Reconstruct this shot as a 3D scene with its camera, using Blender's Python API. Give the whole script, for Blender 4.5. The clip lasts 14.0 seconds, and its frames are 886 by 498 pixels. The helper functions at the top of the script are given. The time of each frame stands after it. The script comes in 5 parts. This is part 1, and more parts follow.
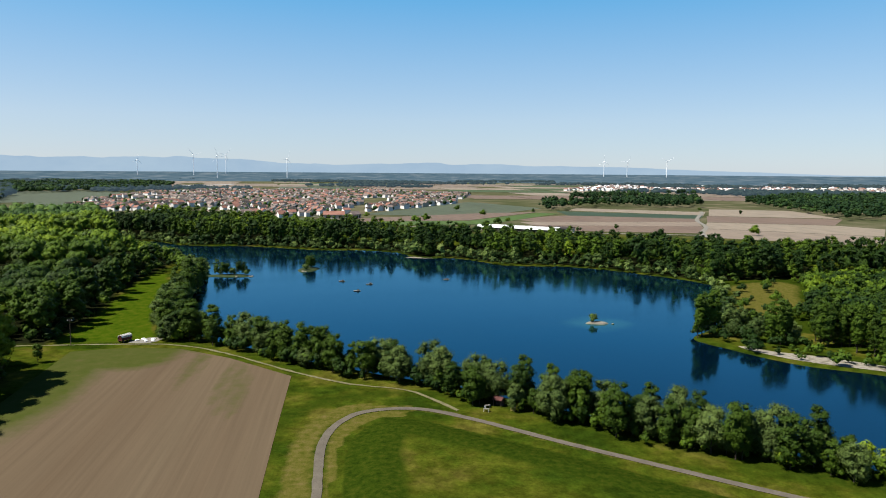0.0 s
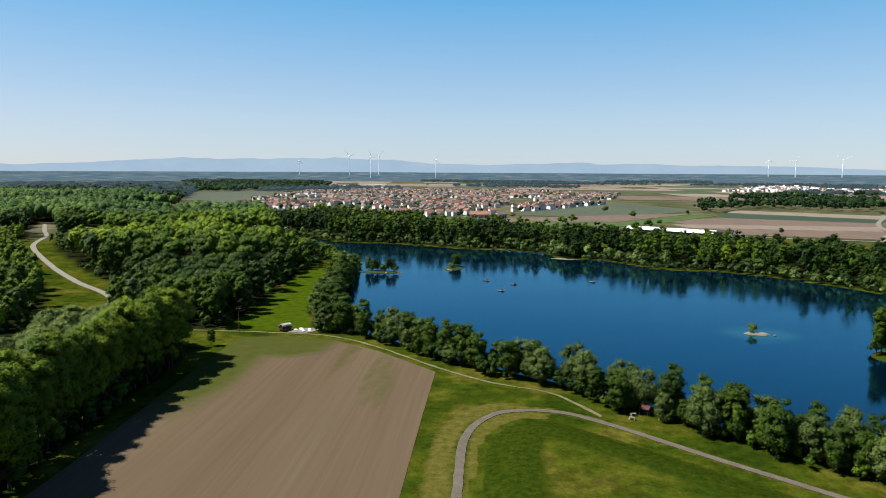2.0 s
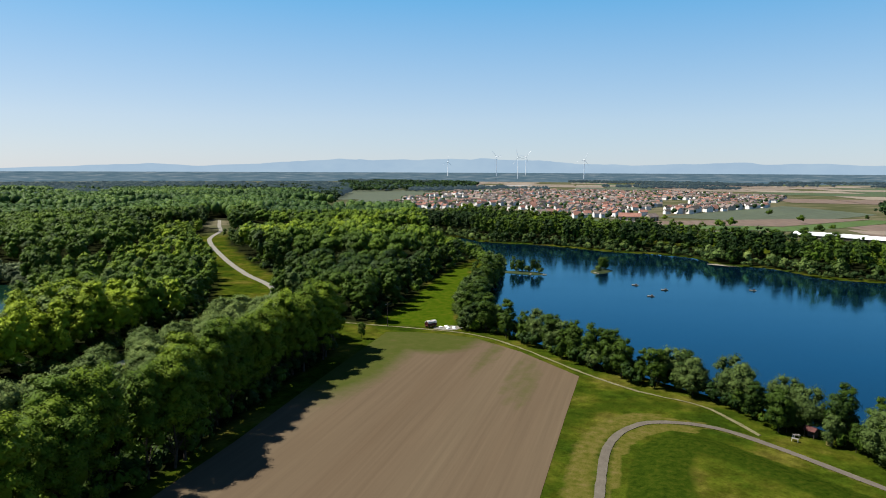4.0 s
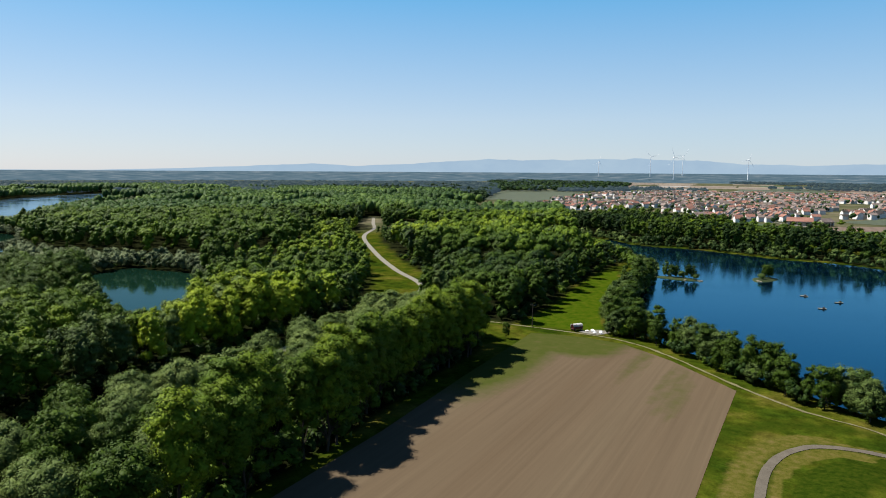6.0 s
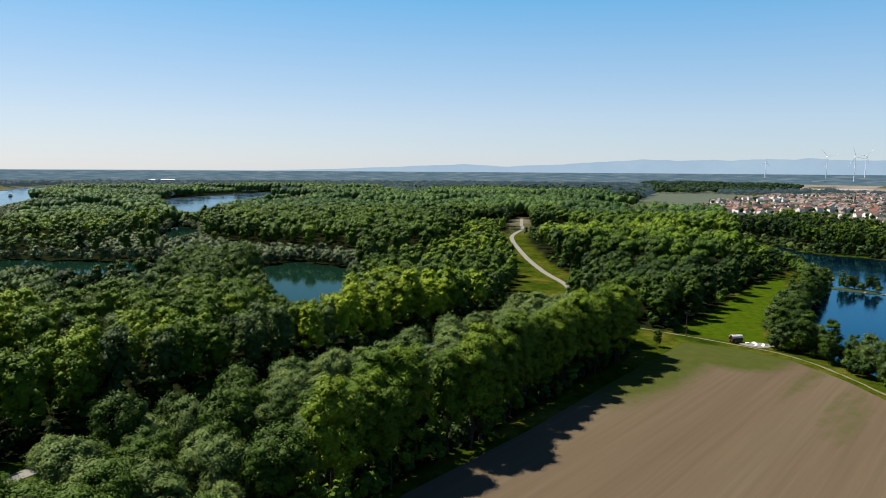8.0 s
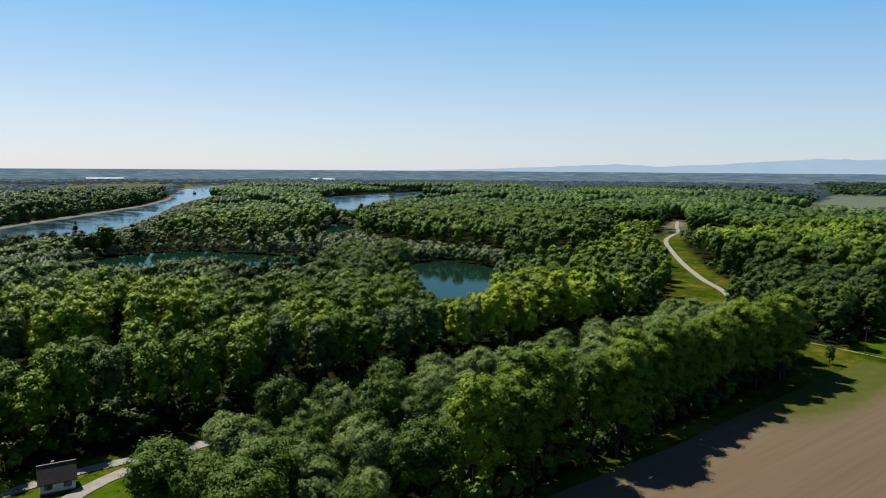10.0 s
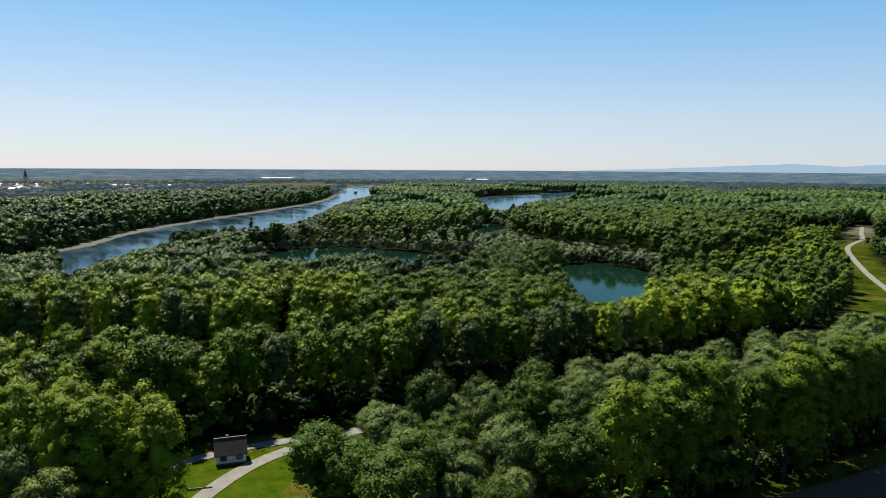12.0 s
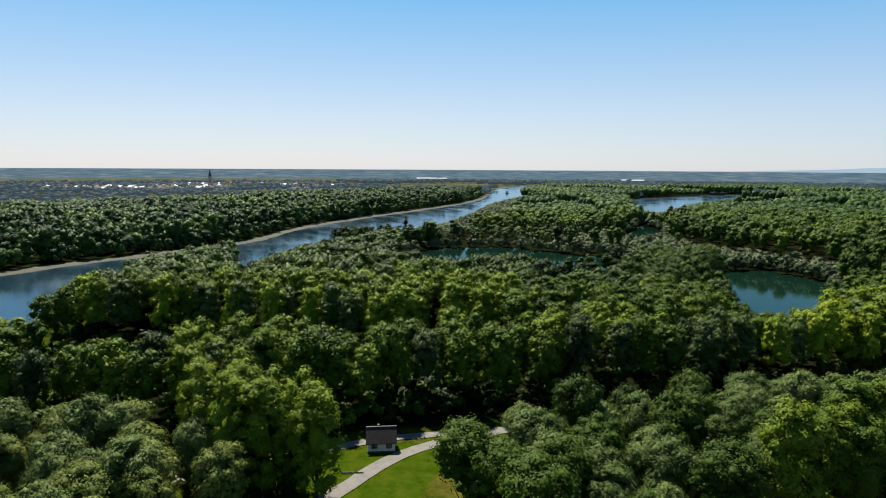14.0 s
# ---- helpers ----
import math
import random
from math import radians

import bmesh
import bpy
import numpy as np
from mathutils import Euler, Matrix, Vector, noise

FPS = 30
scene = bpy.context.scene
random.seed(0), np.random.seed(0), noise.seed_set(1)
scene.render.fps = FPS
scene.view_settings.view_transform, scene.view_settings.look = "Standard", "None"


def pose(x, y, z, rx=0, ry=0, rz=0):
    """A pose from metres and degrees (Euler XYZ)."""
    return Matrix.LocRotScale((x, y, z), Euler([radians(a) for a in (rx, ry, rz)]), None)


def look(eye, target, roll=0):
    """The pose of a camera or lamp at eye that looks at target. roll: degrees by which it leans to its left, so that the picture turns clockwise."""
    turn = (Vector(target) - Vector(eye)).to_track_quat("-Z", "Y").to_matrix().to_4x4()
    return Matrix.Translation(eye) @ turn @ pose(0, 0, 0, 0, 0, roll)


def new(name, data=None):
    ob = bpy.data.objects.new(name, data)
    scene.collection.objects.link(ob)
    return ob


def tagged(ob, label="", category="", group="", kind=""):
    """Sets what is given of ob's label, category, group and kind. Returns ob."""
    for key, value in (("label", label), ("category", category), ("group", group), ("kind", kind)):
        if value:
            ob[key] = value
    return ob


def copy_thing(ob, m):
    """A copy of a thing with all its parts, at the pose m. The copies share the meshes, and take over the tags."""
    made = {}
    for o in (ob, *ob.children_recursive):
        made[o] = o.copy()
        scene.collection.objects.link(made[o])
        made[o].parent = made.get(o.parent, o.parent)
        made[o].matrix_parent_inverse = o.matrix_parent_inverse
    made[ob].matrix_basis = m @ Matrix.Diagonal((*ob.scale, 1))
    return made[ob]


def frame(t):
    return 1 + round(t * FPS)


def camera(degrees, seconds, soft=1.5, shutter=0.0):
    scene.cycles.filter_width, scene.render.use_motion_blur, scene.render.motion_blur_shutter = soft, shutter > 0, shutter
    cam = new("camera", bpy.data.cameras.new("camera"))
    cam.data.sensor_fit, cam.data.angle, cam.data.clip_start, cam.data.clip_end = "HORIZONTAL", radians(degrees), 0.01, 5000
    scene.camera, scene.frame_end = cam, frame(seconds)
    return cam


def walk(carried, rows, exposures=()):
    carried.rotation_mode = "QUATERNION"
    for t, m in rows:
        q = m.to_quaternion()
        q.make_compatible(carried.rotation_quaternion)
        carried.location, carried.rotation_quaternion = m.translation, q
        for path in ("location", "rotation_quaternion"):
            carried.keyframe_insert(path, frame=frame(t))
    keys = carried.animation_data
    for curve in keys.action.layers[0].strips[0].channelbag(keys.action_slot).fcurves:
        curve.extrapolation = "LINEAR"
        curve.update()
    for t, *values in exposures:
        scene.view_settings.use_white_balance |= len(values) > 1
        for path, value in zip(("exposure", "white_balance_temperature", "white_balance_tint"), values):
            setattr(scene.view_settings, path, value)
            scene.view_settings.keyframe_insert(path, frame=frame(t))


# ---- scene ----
# ================= camera: a hovering drone that turns on the spot =================
EYE = 60.0
cam = camera(65.4, 14.0, soft=1.0)
TURNS = [  # seconds, heading (to the left), pitch, roll
    (0.0, 0.00, -6.48, 0.43), (0.5, 2.91, -6.52, 0.32), (1.0, 6.05, -6.52, 0.27), (1.5, 8.95, -6.52, 0.30),
    (2.0, 12.08, -6.54, 0.29), (2.5, 14.98, -6.53, 0.33), (3.0, 18.08, -6.53, 0.27), (5.5, 33.25, -6.57, 0.35),
    (6.0, 36.38, -6.58, 0.35), (6.5, 39.32, -6.60, 0.37), (7.0, 42.49, -6.60, 0.35), (7.5, 45.45, -6.59, 0.36),
    (8.0, 48.66, -6.60, 0.38), (10.5, 64.08, -6.68, 0.40), (11.0, 67.27, -6.69, 0.41), (11.5, 70.27, -6.71, 0.37),
    (12.0, 73.50, -6.72, 0.34), (12.5, 76.50, -6.73, 0.40), (13.0, 79.73, -6.74, 0.39), (13.5, 82.75, -6.75, 0.43),
    (14.0, 85.98, -6.75, 0.33)]


def heading(yaw, pitch):
    a, b = radians(yaw), radians(pitch)
    return (-math.sin(a) * math.cos(b) * 100, math.cos(a) * math.cos(b) * 100, EYE + math.sin(b) * 100)


walk(cam, [(t, look((0, 0, EYE), heading(yaw, pitch), roll)) for t, yaw, pitch, roll in TURNS])

# ================= world, sun, exposure =================
SUN_AZ, SUN_EL = 107.0, 55.0   # degrees to the left of the first heading; height
world = bpy.data.worlds.new("sky")
scene.world = world
world.use_nodes = True
wn = world.node_tree.nodes
sky = wn.new("ShaderNodeTexSky")
sky.sky_type = "NISHITA"
sky.sun_disc = False
sky.sun_elevation, sky.sun_rotation = radians(SUN_EL), radians(-SUN_AZ)
sky.altitude, sky.air_density, sky.dust_density, sky.ozone_density = 0.0, 1.0, 0.15, 3.0
# the sky's own light with the thin bright veil of a May day: paler towards the horizon
veil_place = wn.new("ShaderNodeTexCoord")
veil_split = wn.new("ShaderNodeSeparateXYZ")
veil = wn.new("ShaderNodeValToRGB")
for _ in range(3):
    veil.color_ramp.elements.new(0.5)
for e, (p, c) in zip(veil.color_ramp.elements, [(0.0, (3.85, 4.95, 6.3)), (0.07, (3.55, 4.9, 6.6)), (0.23, (0.75, 3.7, 6.9)), (0.55, (0.35, 1.6, 4.2)), (1.0, (0.25, 1.1, 3.2))]):
    e.position, e.color = p, (*c, 1)
veil_mix = wn.new("ShaderNodeMix")
veil_mix.data_type = "RGBA"
veil_mix.inputs[0].default_value = 0.66
world.node_tree.links.new(veil_place.outputs["Generated"], veil_split.inputs[0])
world.node_tree.links.new(veil_split.outputs["Z"], veil.inputs[0])
world.node_tree.links.new(sky.outputs[0], veil_mix.inputs[6])
world.node_tree.links.new(veil.outputs[0], veil_mix.inputs[7])
sun_side = wn.new("ShaderNodeVectorMath")
sun_side.operation = "DOT_PRODUCT"
sun_side.inputs[1].default_value = (-math.sin(radians(SUN_AZ)) * math.cos(radians(SUN_EL)), math.cos(radians(SUN_AZ)) * math.cos(radians(SUN_EL)), math.sin(radians(SUN_EL)))
near_sun = wn.new("ShaderNodeMapRange")
near_sun.inputs[1].default_value, near_sun.inputs[2].default_value = 0.0, 0.75
pale = wn.new("ShaderNodeMix")
pale.data_type, pale.blend_type = "RGBA", "MULTIPLY"
pale.inputs[7].default_value = (1.17, 1.045, 1.0, 1)
world.node_tree.links.new(veil_place.outputs["Generated"], sun_side.inputs[0])
world.node_tree.links.new(sun_side.outputs["Value"], near_sun.inputs[0])
world.node_tree.links.new(near_sun.outputs[0], pale.inputs[0])
world.node_tree.links.new(veil_mix.outputs[2], pale.inputs[6])
world.node_tree.links.new(pale.outputs[2], wn["Background"].inputs[0])
wn["Background"].inputs[1].default_value = 0.05
sun = new("sun", bpy.data.lights.new("sun", "SUN"))
sun.data.energy, sun.data.angle, sun.data.color = 5.0, radians(0.55), (1.0, 0.95, 0.86)
sa, se = radians(SUN_AZ), radians(SUN_EL)
sun.matrix_world = look((-math.sin(sa) * math.cos(se) * 900, math.cos(sa) * math.cos(se) * 900, math.sin(se) * 900), (0, 0, 0))
scene.view_settings.exposure = 1.322


# ================= materials =================
def shader(name):
    m = bpy.data.materials.new(name)
    m.use_nodes = True
    nt = m.node_tree
    return m, nt, nt.nodes["Principled BSDF"], nt.nodes, nt.links


def ramp(nodes, stops):
    r = nodes.new("ShaderNodeValToRGB")
    while len(r.color_ramp.elements) < len(stops):
        r.color_ramp.elements.new(0.5)
    for e, (p, c) in zip(r.color_ramp.elements, stops):
        e.position, e.color = p, (*c, 1)
    return r


def noise_tex(nt, scale, detail=4.0, rough=0.55, stretch=None, turn=0.0):
    """Noise in world metres: scale is waves to the metre."""
    geo = nt.nodes.new("ShaderNodeNewGeometry")
    mp = nt.nodes.new("ShaderNodeMapping")
    mp.inputs["Rotation"].default_value = (0, 0, radians(turn))
    mp.vector_type = "TEXTURE"
    mp.inputs["Scale"].default_value = tuple(1 / v for v in stretch or (1, 1, 1))
    tex = nt.nodes.new("ShaderNodeTexNoise")
    tex.inputs["Scale"].default_value, tex.inputs["Detail"].default_value, tex.inputs["Roughness"].default_value = scale, detail, rough
    nt.links.new(geo.outputs["Position"], mp.inputs[0])
    nt.links.new(mp.outputs[0], tex.inputs["Vector"])
    return tex


ALBEDO = 0.30   # all matt surfaces together


def surface(name, stops, scale, fine=None, rough=0.9, bump=0.0, stretch=None, turn=0.0, spec=0.2, metal=0.0, grain=0.5, patchy=0.0):
    """A matt surface with broad patches and fine grain."""
    m, nt, bsdf, nodes, links = shader(name)
    a = noise_tex(nt, scale, 5.0, 0.6, stretch, turn)
    r = ramp(nodes, [(p, tuple(ALBEDO * v for v in c)) for p, c in stops])
    links.new(a.outputs["Fac"], r.inputs[0])
    out = r.outputs[0]
    if patchy:
        c = noise_tex(nt, patchy, 4.0, 0.6)
        mottle = nodes.new("ShaderNodeMapRange")
        mottle.inputs[1].default_value, mottle.inputs[2].default_value = 0.36, 0.64
        mottle.inputs[3].default_value, mottle.inputs[4].default_value = 0.3, 0.7
        links.new(c.outputs["Fac"], mottle.inputs[0])
        mix = nodes.new("ShaderNodeMix")
        mix.data_type, mix.blend_type = "RGBA", "OVERLAY"
        mix.inputs[0].default_value = 0.75
        links.new(out, mix.inputs[6])
        links.new(mottle.outputs[0], mix.inputs[7])
        out = mix.outputs[2]
    if fine:
        b = noise_tex(nt, fine, 3.0, 0.6, stretch, turn)
        mix = nodes.new("ShaderNodeMix")
        mix.data_type, mix.blend_type = "RGBA", "OVERLAY"
        mix.inputs[0].default_value = grain
        links.new(out, mix.inputs[6])
        links.new(b.outputs["Fac"], mix.inputs[7])
        out = mix.outputs[2]
        if bump:
            bp = nodes.new("ShaderNodeBump")
            bp.inputs["Strength"].default_value, bp.inputs["Distance"].default_value = 1.0, bump
            links.new(b.outputs["Fac"], bp.inputs["Height"])
            links.new(bp.outputs[0], bsdf.inputs["Normal"])
    links.new(out, bsdf.inputs["Base Color"])
    bsdf.inputs["Roughness"].default_value, bsdf.inputs["Metallic"].default_value = rough, metal
    bsdf.inputs["Specular IOR Level"].default_value = spec
    return m


def leaf_material(name, dark, mid, light, clear=0.3, air=0.0):
    """Leaves: the tone goes with the tree (attribute tint), with each clump, and with the thing."""
    m, nt, bsdf, nodes, links = shader(name)
    att = nodes.new("ShaderNodeAttribute")
    att.attribute_name = "tint"
    geo = nodes.new("ShaderNodeNewGeometry")
    info = nodes.new("ShaderNodeObjectInfo")
    a = nodes.new("ShaderNodeMath")
    a.operation = "MULTIPLY_ADD"
    links.new(geo.outputs["Random Per Island"], a.inputs[0])
    a.inputs[1].default_value = 0.10
    links.new(att.outputs["Fac"], a.inputs[2])
    b = nodes.new("ShaderNodeMath")
    b.operation = "MULTIPLY_ADD"
    links.new(info.outputs["Random"], b.inputs[0])
    b.inputs[1].default_value = 0.22
    links.new(a.outputs[0], b.inputs[2])
    r = ramp(nodes, [(q, tuple(0.38 * v for v in c)) for q, c in ((0.1, dark), (0.55, mid), (0.958, light))])
    links.new(b.outputs[0], r.inputs[0])
    links.new(r.outputs[0], bsdf.inputs["Base Color"])
    bsdf.inputs["Roughness"].default_value, bsdf.inputs["Specular IOR Level"].default_value = 0.6, 0.06
    tr = nodes.new("ShaderNodeBsdfTranslucent")
    links.new(r.outputs[0], tr.inputs[0])
    mix = nodes.new("ShaderNodeMixShader")
    mix.inputs[0].default_value = clear
    links.new(bsdf.outputs[0], mix.inputs[1])
    links.new(tr.outputs[0], mix.inputs[2])
    out = mix.outputs[0]
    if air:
        # haze painted into the woods over a kilometre off: bluish emission mixed with the leaves
        haze_glow = nodes.new("ShaderNodeEmission")
        haze_glow.inputs[0].default_value = (0.056, 0.09, 0.119, 1)
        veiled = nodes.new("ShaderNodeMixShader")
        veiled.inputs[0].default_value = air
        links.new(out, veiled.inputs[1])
        links.new(haze_glow.outputs[0], veiled.inputs[2])
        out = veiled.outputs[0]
    links.new(out, nodes["Material Output"].inputs[0])
    return m


def water_material(name, deep, shallow, scale, rough, bump, ior=1.33, sheen=None, shallows=None):
    m, nt, bsdf, nodes, links = shader(name)
    a = noise_tex(nt, 0.008, 3.0)
    r = ramp(nodes, [(0.3, deep), (0.75, shallow)])
    links.new(a.outputs["Fac"], r.inputs[0])
    body_tone = r.outputs[0]
    if shallows:
        place_at = nodes.new("ShaderNodeNewGeometry")
        gap = nodes.new("ShaderNodeVectorMath")
        gap.operation = "DISTANCE"
        gap.inputs[1].default_value = shallows
        links.new(place_at.outputs["Position"], gap.inputs[0])
        wave = noise_tex(nt, 0.09, 3.0)
        fade = nodes.new("ShaderNodeMath")
        fade.operation = "MULTIPLY_ADD"
        fade.inputs[1].default_value = 18.0
        links.new(wave.outputs["Fac"], fade.inputs[0])
        links.new(gap.outputs["Value"], fade.inputs[2])
        near = nodes.new("ShaderNodeMapRange")
        near.inputs[1].default_value, near.inputs[2].default_value, near.inputs[3].default_value, near.inputs[4].default_value = 13.0, 24.0, 0.8, 0.0
        links.new(fade.outputs[0], near.inputs[0])
        bed = nodes.new("ShaderNodeMix")
        bed.data_type = "RGBA"
        bed.inputs[7].default_value = (0.008, 0.030, 0.024, 1)
        links.new(near.outputs[0], bed.inputs[0])
        links.new(body_tone, bed.inputs[6])
        body_tone = bed.outputs[2]
    links.new(body_tone, bsdf.inputs["Base Color"])
    b = noise_tex(nt, scale, 3.0)
    bp = nodes.new("ShaderNodeBump")
    bp.inputs["Strength"].default_value, bp.inputs["Distance"].default_value = 1.0, bump
    links.new(b.outputs["Fac"], bp.inputs["Height"])
    links.new(bp.outputs[0], bsdf.inputs["Normal"])
    c = noise_tex(nt, 0.012, 3.0, 0.6, (1.0, 3.0, 1.0), 20)
    rr = nodes.new("ShaderNodeMapRange")
    rr.inputs[1].default_value, rr.inputs[2].default_value = 0.35, 0.7
    rr.inputs[3].default_value, rr.inputs[4].default_value = rough * 0.5, rough * 1.6
    links.new(c.outputs["Fac"], rr.inputs[0])
    links.new(rr.outputs[0], bsdf.inputs["Roughness"])
    bsdf.inputs["IOR"].default_value = ior
    if sheen:
        body = nodes.new("ShaderNodeBsdfDiffuse")
        gloss = nodes.new("ShaderNodeBsdfGlossy")
        gloss.inputs["Color"].default_value = (*sheen, 1)
        fresnel = nodes.new("ShaderNodeFresnel")
        fresnel.inputs["IOR"].default_value = ior
        mix = nodes.new("ShaderNodeMixShader")
        links.new(body_tone, body.inputs["Color"])
        links.new(rr.outputs[0], gloss.inputs["Roughness"])
        for n in (body, gloss, fresnel):
            links.new(bp.outputs[0], n.inputs["Normal"])
        links.new(fresnel.outputs[0], mix.inputs[0])
        links.new(body.outputs[0], mix.inputs[1])
        links.new(gloss.outputs[0], mix.inputs[2])
        links.new(mix.outputs[0], nodes["Material Output"].inputs[0])
    return m


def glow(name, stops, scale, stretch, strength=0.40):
    """A plain far backdrop: glows by itself, with the haze put into its colours."""
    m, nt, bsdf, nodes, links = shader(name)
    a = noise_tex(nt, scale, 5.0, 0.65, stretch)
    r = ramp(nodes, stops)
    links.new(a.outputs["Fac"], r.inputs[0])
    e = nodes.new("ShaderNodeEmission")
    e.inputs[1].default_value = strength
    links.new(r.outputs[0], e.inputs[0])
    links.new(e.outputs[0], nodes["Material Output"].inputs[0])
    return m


GRASS = surface("meadow grass", [(0.36, (0.038, 0.070, 0.006)), (0.46, (0.066, 0.100, 0.008)), (0.55, (0.105, 0.124, 0.012)), (0.64, (0.165, 0.155, 0.026))], 0.05, 1.4, bump=0.14, patchy=0.28, spec=0.0)


def add_layer(m, attribute, stops, scale, edge=0.0):
    """Another ground cover over the first, where the mesh carries the attribute; edge frays its border."""
    nt = m.node_tree
    bsdf = nt.nodes["Principled BSDF"]
    below = bsdf.inputs["Base Color"].links[0].from_socket
    att = nt.nodes.new("ShaderNodeAttribute")
    att.attribute_name = attribute
    fac = att.outputs["Fac"]
    if edge:
        fray = noise_tex(nt, 0.35, 4.0, 0.65)
        a = nt.nodes.new("ShaderNodeMath")
        a.operation = "MULTIPLY_ADD"
        a.use_clamp = False
        nt.links.new(fray.outputs["Fac"], a.inputs[0])
        a.inputs[1].default_value = edge
        nt.links.new(fac, a.inputs[2])
        b = nt.nodes.new("ShaderNodeMapRange")
        b.inputs[1].default_value, b.inputs[2].default_value = 0.35 + edge * 0.5, 0.75 + edge * 0.5
        nt.links.new(a.outputs[0], b.inputs[0])
        fac = b.outputs[0]
    grain = noise_tex(nt, scale, 5.0, 0.65)
    tone = ramp(nt.nodes, [(p, tuple(ALBEDO * v for v in c)) for p, c in stops])
    mix = nt.nodes.new("ShaderNodeMix")
    mix.data_type = "RGBA"
    nt.links.new(grain.outputs["Fac"], tone.inputs[0])
    nt.links.new(fac, mix.inputs[0])
    nt.links.new(below, mix.inputs[6])
    nt.links.new(tone.outputs[0], mix.inputs[7])
    nt.links.new(mix.outputs[2], bsdf.inputs["Base Color"])


add_layer(GRASS, "rough", [(0.3, (0.022, 0.045, 0.004)), (0.5, (0.045, 0.078, 0.006)), (0.72, (0.085, 0.105, 0.011))], 0.7, 0.9)
add_layer(GRASS, "lawn", [(0.34, (0.05, 0.10, 0.004)), (0.48, (0.08, 0.14, 0.006)), (0.66, (0.13, 0.165, 0.012))], 0.3, 0.5)
add_layer(GRASS, "dry", [(0.3, (0.10, 0.118, 0.013)), (0.5, (0.175, 0.165, 0.032)), (0.7, (0.25, 0.20, 0.065))], 0.5, 0.9)
add_layer(GRASS, "plain", [(0.3, (0.085, 0.11, 0.045)), (0.5, (0.16, 0.165, 0.085)), (0.7, (0.33, 0.28, 0.19))], 0.012)
# forest floor: dark litter, darkened further to stand for shade under the trees
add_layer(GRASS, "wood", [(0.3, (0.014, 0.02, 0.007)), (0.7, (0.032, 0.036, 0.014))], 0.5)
BANK_GRASS = surface("long grass", [(0.3, (0.032, 0.055, 0.007)), (0.6, (0.055, 0.085, 0.011)), (0.8, (0.09, 0.105, 0.018))], 0.2, 1.5, bump=0.2)
SOIL = surface("sown soil", [(0.36, (0.205, 0.147, 0.092)), (0.5, (0.222, 0.163, 0.104)), (0.64, (0.236, 0.178, 0.114))], 0.03, 0.8, bump=0.02, stretch=(1.0, 0.02, 1.0), turn=8, grain=0.2, spec=0.0)
add_layer(SOIL, "green", [(0.3, (0.098, 0.125, 0.026)), (0.6, (0.125, 0.14, 0.035)), (0.75, (0.16, 0.145, 0.055))], 0.25, 0.35)
ASPHALT = surface("pale asphalt", [(0.3, (0.21, 0.182, 0.145)), (0.7, (0.285, 0.25, 0.20))], 0.3, 3.0, grain=0.3, spec=0.0)
WORN_PATH = surface("worn earth path", [(0.3, (0.20, 0.19, 0.075)), (0.55, (0.32, 0.29, 0.15)), (0.75, (0.16, 0.165, 0.04))], 0.25, 2.0)
GRAVEL = surface("pale gravel", [(0.3, (0.34, 0.315, 0.265)), (0.7, (0.46, 0.43, 0.36))], 0.4, 4.0)
BANK_STONES = surface("weathered bank stones", [(0.3, (0.10, 0.105, 0.055)), (0.5, (0.165, 0.16, 0.10)), (0.7, (0.085, 0.105, 0.04))], 0.12, 0.9, bump=0.1)
SAND = surface("shore sand and stones", [(0.3, (0.35, 0.31, 0.24)), (0.7, (0.52, 0.47, 0.38))], 0.4, 2.0, bump=0.2)
WATER = water_material("lake water", (0.0002, 0.0022, 0.0062), (0.0004, 0.0045, 0.0105), 0.9, 0.10, 0.012, 1.48, (0.36, 0.80, 1.0), (62, 272, -0.5))
RIVER_WATER = water_material("river water", (0.006, 0.017, 0.024), (0.010, 0.026, 0.034), 0.35, 0.13, 0.014, 1.33, (0.56, 0.74, 0.85))
POND_WATER = water_material("pond water", (0.0025, 0.010, 0.0062), (0.004, 0.016, 0.0095), 0.9, 0.05, 0.008, 1.33, (0.36, 0.53, 0.54))
LEAF = leaf_material("tall tree leaves", (0.025, 0.058, 0.009), (0.124, 0.212, 0.014), (0.44, 0.57, 0.026), 0.12)
# leaf green shifted towards blue to stand for the haze of distance
FAR_LEAF = leaf_material("far wood leaves, haze-tinted", (0.028, 0.066, 0.020), (0.092, 0.178, 0.034), (0.27, 0.40, 0.07), 0.14)
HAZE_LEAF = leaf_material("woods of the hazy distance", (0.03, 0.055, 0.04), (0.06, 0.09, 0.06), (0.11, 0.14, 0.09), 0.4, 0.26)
BLOSSOM = leaf_material("creamy blossom and leaves", (0.10, 0.15, 0.025), (0.30, 0.37, 0.07), (0.70, 0.68, 0.20), 0.2)
WILLOW = leaf_material("silvery willow leaves", (0.048, 0.088, 0.023), (0.195, 0.28, 0.066), (0.50, 0.61, 0.17), 0.2)
OSIER = leaf_material("grey osier leaves", (0.09, 0.125, 0.05), (0.27, 0.335, 0.15), (0.58, 0.64, 0.34), 0.2)
BARK = surface("bark", [(0.3, (0.06, 0.045, 0.03)), (0.7, (0.12, 0.095, 0.07))], 1.5, 6.0)
ROOF_RED = surface("red roof tiles", [(0.3, (0.44, 0.20, 0.145)), (0.7, (0.66, 0.33, 0.25))], 0.12, 1.5)
ROOF_DARK = surface("dark roof tiles", [(0.3, (0.07, 0.06, 0.055)), (0.7, (0.13, 0.11, 0.10))], 0.3, 2.0)
